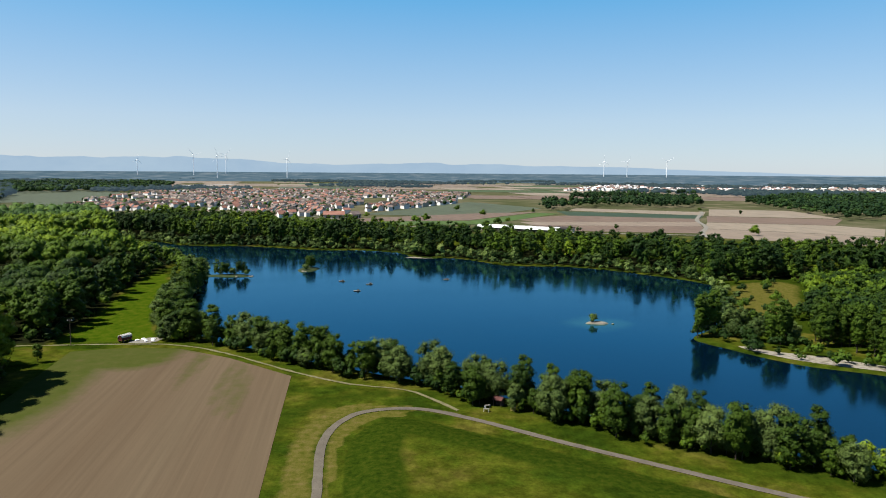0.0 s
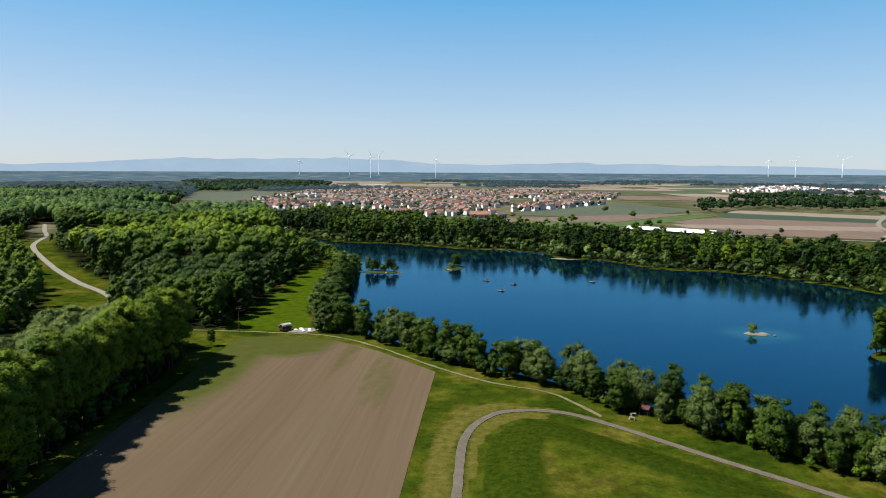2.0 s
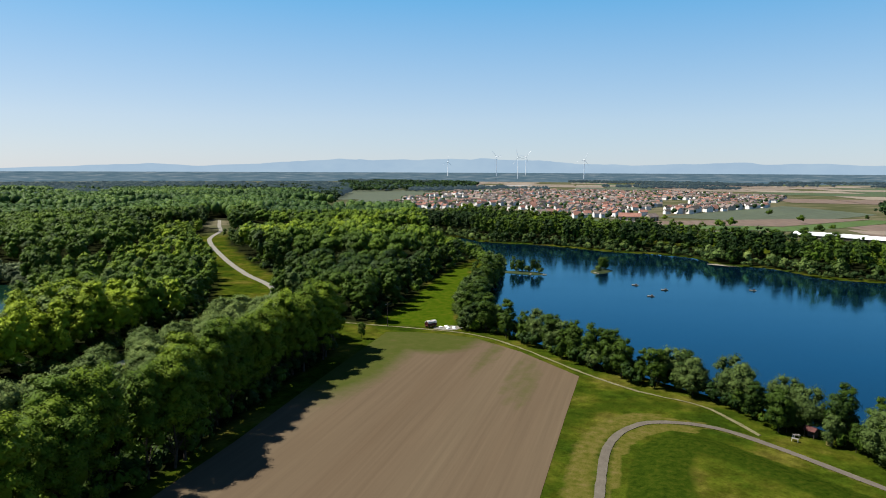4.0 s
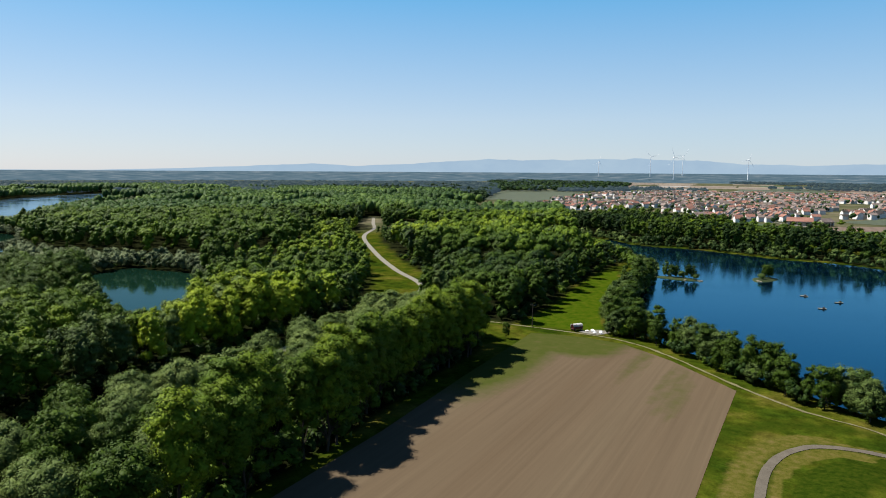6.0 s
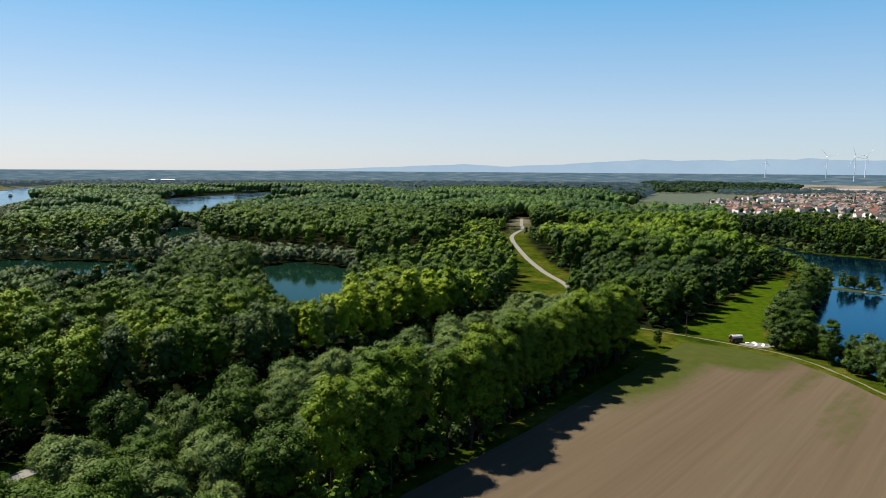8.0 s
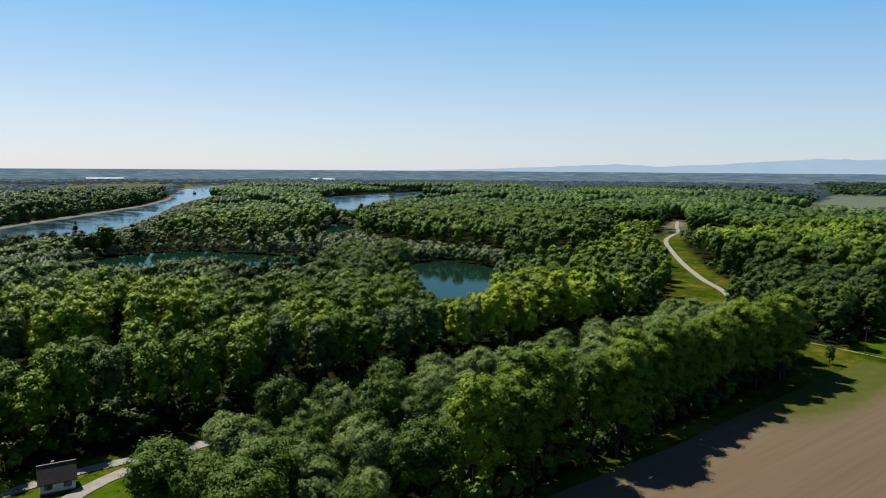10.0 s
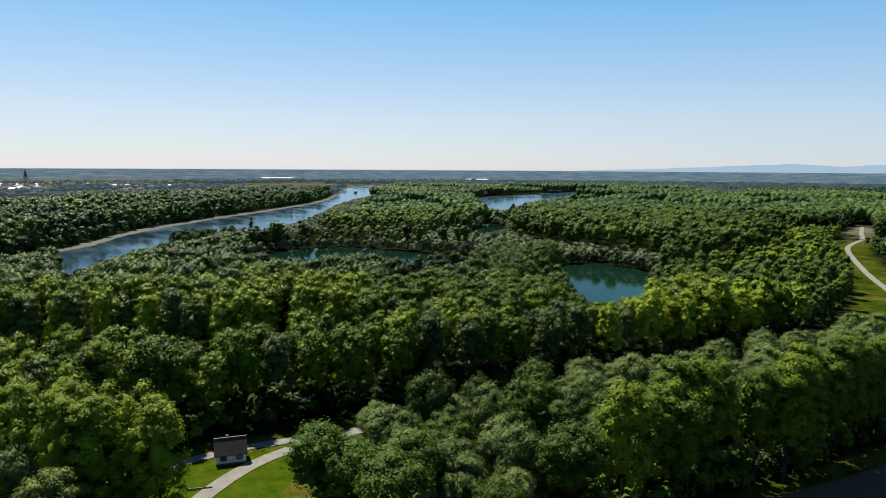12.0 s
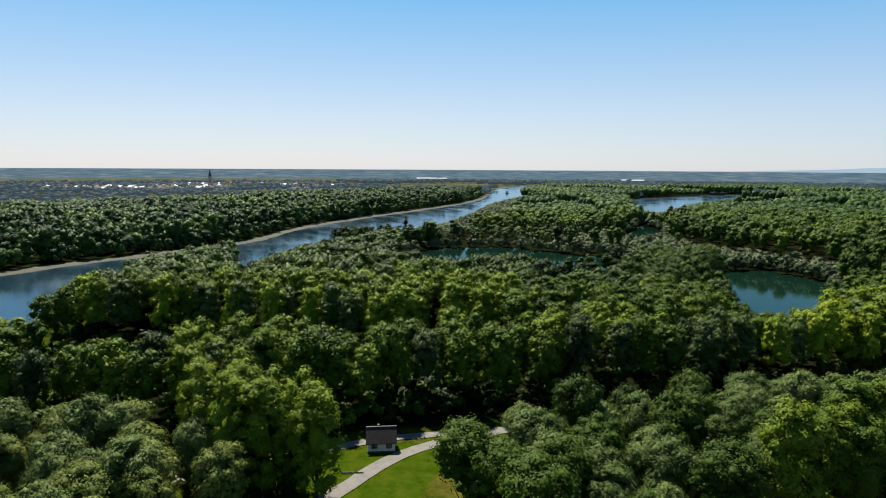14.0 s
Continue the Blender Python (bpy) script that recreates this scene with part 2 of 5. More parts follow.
ROOF_BROWN = surface("brown roof tiles", [(0.3, (0.29, 0.22, 0.19)), (0.7, (0.50, 0.40, 0.36))], 0.12, 1.5)
PLASTER = surface("white plaster", [(0.3, (1.5, 1.45, 1.38)), (0.7, (1.95, 1.9, 1.82))], 0.2, 2.0)
CREAM = surface("cream plaster", [(0.3, (1.0, 0.86, 0.68)), (0.7, (1.3, 1.14, 0.92))], 0.2, 2.0)
WHITE_METAL = surface("white sheet metal", [(0.3, (2.1, 2.12, 2.15)), (0.7, (2.4, 2.42, 2.45))], 0.3, 2.0, rough=0.45, spec=0.4)
DARK_WOOD = surface("weathered wood", [(0.3, (0.12, 0.09, 0.07)), (0.7, (0.22, 0.17, 0.13))], 1.0, 8.0)
RED_PAINT = surface("faded red paint", [(0.3, (0.13, 0.03, 0.025)), (0.7, (0.19, 0.05, 0.04))], 0.8, 4.0, rough=0.6)
TYRE = surface("black rubber", [(0.3, (0.02, 0.02, 0.02)), (0.7, (0.035, 0.035, 0.035))], 2.0, 6.0, rough=0.8)
DARK_GLASS = surface("dark window glass", [(0.3, (0.02, 0.025, 0.03)), (0.7, (0.04, 0.045, 0.05))], 1.0, None, rough=0.1, spec=0.5)
# far plain and hills emit their colour, already paled and blued by haze
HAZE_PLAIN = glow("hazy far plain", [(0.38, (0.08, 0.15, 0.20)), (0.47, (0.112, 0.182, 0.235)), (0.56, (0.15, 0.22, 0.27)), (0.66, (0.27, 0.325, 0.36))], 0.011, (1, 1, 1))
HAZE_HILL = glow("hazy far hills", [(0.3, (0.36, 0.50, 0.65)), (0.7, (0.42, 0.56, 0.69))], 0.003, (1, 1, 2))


# ================= plan helpers =================
def mesh_object(name, verts, faces, mat, parent=None, smooth=False, tint=None):
    me = bpy.data.meshes.new(name)
    me.from_pydata([tuple(v) for v in verts], [], [tuple(f) for f in faces]) if not isinstance(verts, np.ndarray) else fill_mesh(me, verts, faces)
    me.materials.append(mat)
    if smooth:
        me.polygons.foreach_set("use_smooth", np.ones(len(me.polygons), bool))
    if tint is not None:
        me.attributes.new("tint", "FLOAT", "POINT").data.foreach_set("value", np.asarray(tint, np.float32))
    ob = new(name, me)
    ob.parent = parent
    return ob


def fill_mesh(me, verts, faces):
    """Fast fill: faces is a list of arrays (n, 3) or (n, 4)."""
    me.vertices.add(len(verts))
    me.vertices.foreach_set("co", verts.astype(np.float32).ravel())
    loops = np.concatenate([f.ravel() for f in faces])
    sizes = np.concatenate([np.full(len(f), f.shape[1]) for f in faces])
    me.loops.add(len(loops))
    me.loops.foreach_set("vertex_index", loops.astype(np.int32))
    me.polygons.add(len(sizes))
    me.polygons.foreach_set("loop_start", np.concatenate([[0], np.cumsum(sizes)[:-1]]).astype(np.int32))
    me.update(calc_edges=True)
    me.validate()


def part(name, bm, mat, parent, label=""):
    me = bpy.data.meshes.new(name)
    bm.to_mesh(me)
    bm.free()
    me.materials.append(mat)
    ob = new(name, me)
    ob.parent = parent
    return tagged(ob, label) if label else ob


def curve(points, closed=False, step=4.0, wobble=0.0):
    """A smooth line through a few points of the plan."""
    p = np.array(points, float)
    n = len(p)
    q = []
    for i in range(n if closed else n - 1):
        a, b, c, d = (p[(i + k) % n] if closed else p[min(max(i + k, 0), n - 1)] for k in (-1, 0, 1, 2))
        for u in np.linspace(0, 1, max(2, int(np.linalg.norm(c - b) / step)), endpoint=False):
            q.append(0.5 * (2 * b + (c - a) * u + (2 * a - 5 * b + 4 * c - d) * u * u + (3 * b - a - 3 * c + d) * u ** 3))
    if not closed:
        q.append(p[-1])
    q = np.array(q)
    if wobble:
        q += [[wobble * noise.noise((x * 0.05, y * 0.05, 3.3)), wobble * noise.noise((x * 0.05, y * 0.05, 9.1))] for x, y in q]
    return q


def inside(poly, pts):
    x, y = pts[:, 0], pts[:, 1]
    hit = np.zeros(len(pts), bool)
    for (x0, y0), (x1, y1) in zip(poly, np.roll(poly, -1, axis=0)):
        if y0 != y1:
            hit ^= ((y0 > y) != (y1 > y)) & (x < (x1 - x0) * (y - y0) / (y1 - y0) + x0)
    return hit


def line_distance(line, pts, closed=False):
    best = np.full(len(pts), 1e9)
    ends = np.roll(line, -1, axis=0) if closed else line[1:]
    for a, b in zip(line, ends):
        d = b - a
        u = np.clip(((pts - a) @ d) / max(d @ d, 1e-9), 0, 1)
        best = np.minimum(best, np.hypot(*(pts - a - u[:, None] * d).T))
    return best


def depth_inside(poly, pts):
    """Metres from the outline, positive inside."""
    out = np.full(len(pts), -1e3)
    lo, hi = poly.min(0) - 30, poly.max(0) + 30
    near = np.all((pts > lo) & (pts < hi), axis=1)
    if near.any():
        s = line_distance(poly, pts[near], True)
        out[near] = np.where(inside(poly, pts[near]), s, -s)
    return out


def sheet(name, outline, z, mat, label="", category="", kind="structure", parent=None):
    from mathutils.geometry import tessellate_polygon
    v = [Vector((x, y, 0)) for x, y in outline]
    tris = tessellate_polygon([v])
    fixed = []
    for t in tris:
        a, b, c = (v[i] for i in t)
        fixed.append(t if (b - a).cross(c - a).z > 0 else t[::-1])
    ob = mesh_object(name, [(x, y, z) for x, y in outline], fixed, mat, parent)
    return tagged(ob, label, category, kind=kind)


# ================= plan of the place =================
LAKE = curve([(-100, 262), (-113, 300), (-133, 382), (-147, 425), (-166, 450), (-195, 490), (-232, 530), (-266, 566), (-244, 572), (-203, 542), (-165, 541), (-128, 532), (-94, 518),
              (-61, 518), (-35, 505), (-17, 474), (6, 475), (25, 458), (42, 440), (78, 436), (103, 422), (122, 402), (144, 374), (141, 357),
              (128, 312), (118, 284), (105, 265), (92, 246), (100, 231), (112, 216), (125, 207), (150, 193), (190, 178), (185, 125), (120, 122),
              (84, 139), (56, 153), (36, 166), (17, 180), (0, 192), (-21, 201), (-40, 212), (-60, 226), (-82, 240)], True, 3.0, 2.0)
POND = curve([(-371, 179), (-392, 198), (-398, 219), (-373, 226), (-346, 230), (-310, 208), (-262, 172), (-236, 148), (-232, 130), (-258, 132), (-312, 153)], True, 4.0, 2.0)
OXBOW = curve([(-509, 30), (-521, 78), (-492, 107), (-470, 130), (-450, 150), (-421, 152), (-388, 130), (-374, 93), (-374, 54), (-372, 24), (-410, 5), (-475, 8)], True, 4.0, 3.0)
POOL = curve([(-710, 264), (-653, 262), (-604, 244), (-559, 220), (-538, 197), (-561, 189), (-617, 211), (-686, 244)], True, 6.0, 3.0)
FAR_LAKE = curve([(-1340, 470), (-1500, 640), (-1600, 830), (-1503, 870), (-1186, 576), (-936, 397), (-861, 333), (-950, 347), (-1175, 411)], True, 15.0, 6.0)
FAR_SHORE = [(-345, -262), (-390, -217), (-431, -196), (-468, -168), (-499, -147), (-540, -124), (-569, -111), (-627, -101), (-692, -87), (-746, -68), (-801, -43), (-867, -15),
             (-934, 19), (-1028, 61), (-1147, 113), (-1326, 168), (-1545, 213)]
RIVER = curve([(-320, -420)] + FAR_SHORE + [(-1900, 280), (-2300, 420), (-2300, 560), (-1640, 345), (-1294, 214), (-1122, 156), (-951, 115), (-810, 77), (-708, 42), (-652, 16),
               (-610, -11), (-576, -39), (-539, -62), (-500, -74), (-450, -85), (-400, -94), (-354, -106), (-310, -118), (-266, -127), (-256, -150), (-240, -250), (-200, -420)], True, 8.0, 3.0)
WATERS = [LAKE, POND, OXBOW, POOL, FAR_LAKE, RIVER]
DYKE = curve([(-60, -52), (-95, -32), (-121, -12), (-133, -4), (-142, 5), (-150, 21), (-159, 52), (-163, 84), (-176, 150), (-192, 215), (-213, 272), (-267, 314),
              (-327, 364), (-419, 450), (-470, 520), (-512, 565), (-573, 633)])
BEND = curve([(-14, 60), (-20, 100), (-23, 121), (-26, 142), (-26, 152), (-24, 160), (-20, 166), (-12, 169), (-3, 168), (9, 161), (27, 148), (48, 134), (67, 122),
              (120, 92), (200, 60)], step=2.0)
TRACK = curve([(-190, 224), (-160, 226), (-132, 229), (-112, 231), (-93, 231), (-73, 222), (-44, 200), (-26, 189), (-10, 184), (-3, 177), (4, 168)], step=3.0)
BRANCH = curve([(-150, 12), (-148, -1), (-144, -12), (-138, -26), (-126, -50), (-110, -80)], step=3.0)
FIELD = np.array([(-122, 221), (-112, 225), (-102, 227), (-88, 226), (-68, 215), (-44, 196), (-39, 159), (-33, 117), (-26, 60), (-80, 40), (-96, 75), (-102, 115), (-111, 160)], float)
MEADOW = np.array([(-134, 232), (-140, 274), (-156, 334), (-166, 390), (-158, 392), (-134, 330), (-124, 300), (-112, 262), (-101, 238)], float)
HUT_LAWN = np.array([(-70, -40), (-96, -42), (-121, -18), (-139, -16), (-145, -4), (-147, 10), (-140, 13), (-124, 6), (-104, -2), (-70, -10)], float)
MOUND = curve([(-12, 70), (-19, 121), (-21, 145), (-17, 159), (-8, 163), (5, 156), (27, 142), (60, 119), (110, 88), (110, 40), (0, 40)], True)
ISLETS = [(-121, 389, 13, 5), (-82, 416, 6, 12), (62, 272, 4.8, 1.9)]
CLEARING = np.array([(148, 361), (170, 377), (190, 380), (192, 364), (176, 335), (168, 312), (154, 290), (138, 285), (122, 287), (130, 306), (143, 340)], float)
# open or shrubby ground, where no tall tree stands; partly drawn to keep waters in the camera's view
LOW = [np.array(z, float) for z in (
    [(-318, 226), (-334, 250), (-362, 262), (-420, 250), (-398, 218), (-373, 224), (-346, 228)],
    [(-385, 232), (-420, 242), (-470, 218), (-560, 216), (-600, 225), (-590, 190), (-535, 130), (-500, 118), (-462, 158), (-424, 165), (-398, 196)],
    [(-440, -62), (-452, -54), (-466, -36), (-489, -9), (-518, 10), (-543, 32), (-599, 61), (-709, 98), (-896, 154), (-1109, 228), (-1270, 200), (-980, 112),
     (-830, 45), (-660, -20), (-540, -66), (-470, -74)],
    [(-586, 203), (-563, 228), (-408, 164), (-427, 146)], [(-877, 317), (-907, 394), (-744, 320), (-748, 272)],
    [(-760, 270), (-830, 290), (-980, 480), (-1180, 660), (-1150, 700), (-950, 520), (-800, 350)])]
# a lower, younger strip inside the wood
CLEAR_BELT = np.array([(-160, -96), (-164, -70), (-172, -55), (-180, -28), (-175, -4), (-184, 12), (-183, 24), (-190, 40), (-206, 36), (-210, 14), (-210, -10), (-218, -32), (-224, -62),
                       (-222, -96), (-216, -112), (-190, -120)], float)
WILLOW_BELT = [(-522, 30), (-528, 80), (-498, 112), (-474, 140), (-500, 185), (-545, 200), (-568, 160), (-600, 95), (-612, 40), (-570, 20)]
# stands of one height: outline, height of the canopy, tone (second toned as sunlit, fourth as a shaded wall)
STANDS = [
    ([(-206, 40), (-206, 11), (-206, -12), (-214, -31), (-220, -63), (-218, -96), (-250, -125), (-330, -110), (-330, -60), (-300, -20), (-270, 4), (-255, 22), (-240, 44)], 25.0, 0.16),
    ([(-166, 90), (-180, 118), (-165, 150), (-155, 176), (-172, 210), (-200, 206), (-214, 160), (-205, 124)], 23.0, 0.34),
    ([(-612, 40), (-600, 95), (-568, 160), (-590, 180), (-650, 215), (-760, 250), (-1000, 250), (-880, 165), (-720, 100)], 17.0, 0.14),
    ([(-455, 222), (-420, 245), (-385, 262), (-345, 275), (-372, 330), (-470, 420), (-620, 480), (-760, 520), (-900, 400), (-700, 290), (-560, 236)], 23.0, 0.04),
    ([(-215, 285), (-330, 225), (-345, 275), (-372, 330), (-430, 390), (-520, 470), (-470, 505), (-330, 360)], 14.0, 0.26),
    (WILLOW_BELT, 12.0, 0.12)]
STANDS = [(np.array(o, float), h, tone) for o, h, tone in STANDS]
OPEN = np.array([(-182, 203), (-206, 226), (-262, 290), (-290, 316), (-267, 318), (-216, 275), (-192, 218)], float)

# outlines of the woods
SHORE = [(-98, 230), (-71, 223), (-52, 207), (-37, 197), (-21, 187), (-3, 183), (7, 172), (17, 168), (24, 163), (36, 154), (46, 146), (56, 142), (70, 135), (84, 127),
         (110, 116), (130, 112), (130, 122), (84, 140), (56, 154), (36, 167), (17, 181), (0, 193), (-21, 202), (-40, 213), (-60, 227), (-82, 241), (-100, 262), (-113, 300), (-133, 380), (-141, 378), (-130, 322), (-118, 290), (-108, 258), (-101, 240)]
ROW = [(-95, 60), (-100, 80), (-103, 97), (-107.5, 118), (-114.5, 147), (-120.5, 178), (-124, 190), (-134, 198), (-130, 182), (-123, 147), (-116, 118), (-111, 97), (-108, 80), (-102, 60)]
SILVER = [(-102, 60), (-108, 80), (-111, 97), (-116, 118), (-123, 147), (-130, 182), (-138, 212), (-174, 214), (-161, 160), (-152, 118), (-145, 84), (-140, 52), (-133, 24), (-118, 12), (-92, 10), (-80, 30)]
MAIN = [(-152, -42), (-145, -85), (-150, -112), (-164, -126), (-186, -117), (-236, -114), (-254, -120), (-300, -114), (-354, -103), (-400, -91), (-450, -82), (-500, -71), (-540, -59), (-660, -10), (-980, 125), (-1280, 215), (-1500, 300), (-1820, 400), (-1820, 1050), (-1500, 1150), (-900, 1250), (-620, 950), (-560, 760),
        (-420, 830), (-300, 640), (-280, 572), (-240, 534), (-202, 492), (-172, 452), (-165, 390), (-138, 274), (-132, 228), (-190, 228), (-176, 150), (-163, 84), (-159, 52), (-152, 21), (-153, -2)]
FAR_BANK = [(-128, 538), (-94, 524), (-61, 523), (-35, 510), (-17, 478), (6, 480), (25, 463), (42, 445), (78, 441), (103, 427), (122, 407), (148, 378), (200, 390), (300, 340), (420, 330), (420, 390),
            (300, 430), (180, 460), (110, 500), (60, 530), (0, 560), (-80, 600), (-200, 690), (-300, 760), (-330, 650), (-272, 578), (-244, 577), (-203, 548), (-165, 547)]
PENIN = [(146, 372), (143, 357), (130, 312), (121, 284), (104, 265), (89, 247), (97.5, 231), (109.5, 219.5), (124, 211), (150, 197), (190, 182), (320, 200), (330, 330), (200, 390)]
RIVERSIDE = [(-320, -430), (-357, -269), (-398, -228), (-438, -208), (-476, -180), (-506, -159), (-546, -136), (-572, -124), (-630, -114), (-697, -99), (-752, -80), (-807, -55), (-873, -27), (-940, 7),
             (-1034, 49), (-1153, 101), (-1330, 155), (-1500, 190), (-1400, 40), (-1180, -80), (-1000, -330), (-800, -560), (-500, -560)]


def land_height(pts):
    """The lie of the land: flat, with the water basins and a low mound."""
    h = np.zeros(len(pts))
    for w in WATERS:
        h = np.minimum(h, -np.clip((depth_inside(w, pts) + 2.0) * 0.25, 0, 2.6))
    s = depth_inside(MOUND, pts)
    u = np.clip(s / 9.0, 0, 1)
    return np.where(s > 0, 1.6 * u * u * (3 - 2 * u), h)


# ================= ground, water, fields, roads =================
def build_ground():
    rings = np.concatenate([[0.0, 20.0, 40.0, 60.0, 80.0], np.exp(np.linspace(np.log(90.0), np.log(560.0), 180)), np.exp(np.linspace(np.log(572.0), np.log(4985.0), 75))])
    turn = np.concatenate([np.radians(np.linspace(-50, 145, 330)), np.radians(np.linspace(150, 305, 32))])
    n, k = len(turn), len(rings)
    pts = np.stack([-(rings[:, None] * np.sin(turn)).ravel(), (rings[:, None] * np.cos(turn)).ravel()], 1)
    verts = np.column_stack([pts, land_height(pts)])
    i, j = np.meshgrid(np.arange(k - 1), np.arange(n), indexing="ij")
    a, b = (i * n + j).ravel(), (i * n + (j + 1) % n).ravel()
    faces = np.stack([a, a + n, b + n, b], 1)[:, ::-1]
    ob = mesh_object("ground", verts, [faces], GRASS, smooth=True)
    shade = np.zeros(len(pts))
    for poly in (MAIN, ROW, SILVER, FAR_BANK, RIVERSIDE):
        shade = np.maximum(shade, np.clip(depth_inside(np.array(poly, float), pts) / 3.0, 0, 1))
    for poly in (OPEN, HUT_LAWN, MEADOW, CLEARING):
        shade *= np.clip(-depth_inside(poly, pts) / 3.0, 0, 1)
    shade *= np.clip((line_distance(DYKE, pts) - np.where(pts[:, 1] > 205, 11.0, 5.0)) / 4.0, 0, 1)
    lane = line_distance(BEND, pts)
    within = depth_inside(MOUND, pts)
    outer = within < -1.0
    left = outer & (pts[:, 0] < -8) & (pts[:, 1] < 172)
    dry = np.where(left, np.clip(1.3 - np.abs(lane - 4.0) / 3.6, 0, 1), np.where(outer, np.clip(1.1 - lane / 3.0, 0, 1) * 0.7, 0))
    dry = np.where((lane < 60) & (pts[:, 1] > 30), dry, 0)
    rough = np.clip(np.minimum(within / 1.5, (15.0 - within) / 4.0), 0, 1)
    rough = np.maximum(rough, np.where(outer & (pts[:, 1] > 60) & (pts[:, 0] > -60), np.clip(1 - np.abs(lane - 13) / 7.0, 0, 1) * 0.7, 0))
    rough = np.maximum(rough, np.clip(within / 3.0, 0, 1) * 0.3)
    lawn = np.zeros(len(pts))
    for poly in (MEADOW, HUT_LAWN):
        lawn = np.maximum(lawn, np.clip(depth_inside(poly, pts) / 2.0 + 0.5, 0, 1))
    dry = np.maximum(dry, np.clip(depth_inside(CLEARING, pts) / 9.0 + 0.35, 0, 0.95))
    reed = np.clip(depth_inside(np.array(PENIN, float), pts) / 2.0 + 1.0, 0, 1) * np.clip(1.2 - np.abs(depth_inside(CLEARING, pts) + 100) / 1e3, 0, 1)
    rough = np.maximum(rough, reed * 0.8)
    plain = np.clip((np.hypot(pts[:, 0], pts[:, 1]) - 640) / 120, 0, 1)
    for key, values in (("dry", dry), ("rough", rough), ("lawn", lawn), ("plain", plain)):
        ob.data.attributes.new(key, "FLOAT", "POINT").data.foreach_set("value", values.astype(np.float32))
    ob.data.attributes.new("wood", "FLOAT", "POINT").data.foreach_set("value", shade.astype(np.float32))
    return tagged(ob, "flat green river plain with grass and lake basins", "ground", kind="structure")


build_ground()


def build_islet(x, y, a, b, seed):
    """A low bank that rises out of the lake."""
    bm = bmesh.new()
    rows = []
    for u, z in ((0.0, 0.35), (0.45, 0.3), (0.8, 0.05), (1.0, -0.5), (1.3, -1.6)):
        ring = []
        for i in range(28):
            g = i * math.tau / 28
            k = u * (1 + 0.3 * noise.noise((math.cos(g) * 1.2, math.sin(g) * 1.2, seed)))
            ring.append(bm.verts.new((math.cos(g) * a * k, math.sin(g) * b * k, z - 0.1 * noise.noise((g * 2, u * 4, seed)))))
        rows.append(ring)
    for p, q in zip(rows[1:], rows[2:]):
        for i in range(28):
            bm.faces.new((p[i], q[i], q[(i + 1) % 28], p[(i + 1) % 28]))
    bm.faces.new(rows[1])
    for v in rows[0]:
        bm.verts.remove(v)
    me = bpy.data.meshes.new("islet")
    bm.to_mesh(me)
    bm.free()
    me.materials.append(SAND if seed == 3 else BANK_GRASS)
    ob = new("islet", me)
    ob.location = (x, y, 0)
    tagged(ob, "low stony islet in the lake" if seed == 3 else "low grassy islet in the lake", "islet", kind="structure")


for k, (x, y, a, b) in enumerate(ISLETS):
    build_islet(x, y, a, b, k + 1)


def build_water(name, outline, mat, label):
    d = np.roll(outline, -1, axis=0) - np.roll(outline, 1, axis=0)
    area = 0.5 * np.sum(outline[:, 0] * np.roll(outline[:, 1], -1) - np.roll(outline[:, 0], -1) * outline[:, 1])
    nrm = np.stack([d[:, 1], -d[:, 0]], 1) / np.linalg.norm(d, axis=1)[:, None] * np.sign(area)
    return sheet(name, outline + nrm * 1.5, -0.5, mat, label, "water")


build_water("water_lake", LAKE, WATER, "calm deep blue quarry lake between wooded banks")
build_water("water_pond", POND, POND_WATER, "still green pond inside the forest")
build_water("water_oxbow", OXBOW, POND_WATER, "still dark oxbow water in the forest")
build_water("water_pool", POOL, POND_WATER, "small pool of an old river arm")
build_water("water_far_lake", FAR_LAKE, RIVER_WATER, "pale distant lake in the woods")
build_water("water_river", RIVER, RIVER_WATER, "wide blue river with a gentle bend")


def offset(line, by):
    d = np.gradient(line, axis=0)
    return line + np.stack([-d[:, 1], d[:, 0]], 1) / np.linalg.norm(d, axis=1)[:, None] * by


def strip(name, line, width, z, mat, label, category, seed=1, ragged=0.15, across=6):
    """A road or verge that lies on the land, with slightly ragged edges."""
    r = np.random.default_rng(seed)
    cols = []
    for k in range(across + 1):
        by = (k / across - 0.5) * width
        row = offset(line, by)
        if k in (0, across):
            row = row + r.uniform(-ragged, ragged, row.shape)
        cols.append(np.column_stack([row, land_height(row) + z]))
    n = len(line)
    faces = [(k * n + i, k * n + i + 1, (k + 1) * n + i + 1, (k + 1) * n + i) for k in range(across) for i in range(n - 1)]
    v = np.concatenate(cols)
    a, b, c = (Vector(v[i]) for i in faces[0][:3])
    if (b - a).cross(c - a).z < 0:
        faces = [f[::-1] for f in faces]
    return tagged(mesh_object(name, [tuple(q) for q in v], faces, mat, smooth=True), label, category, kind="structure")




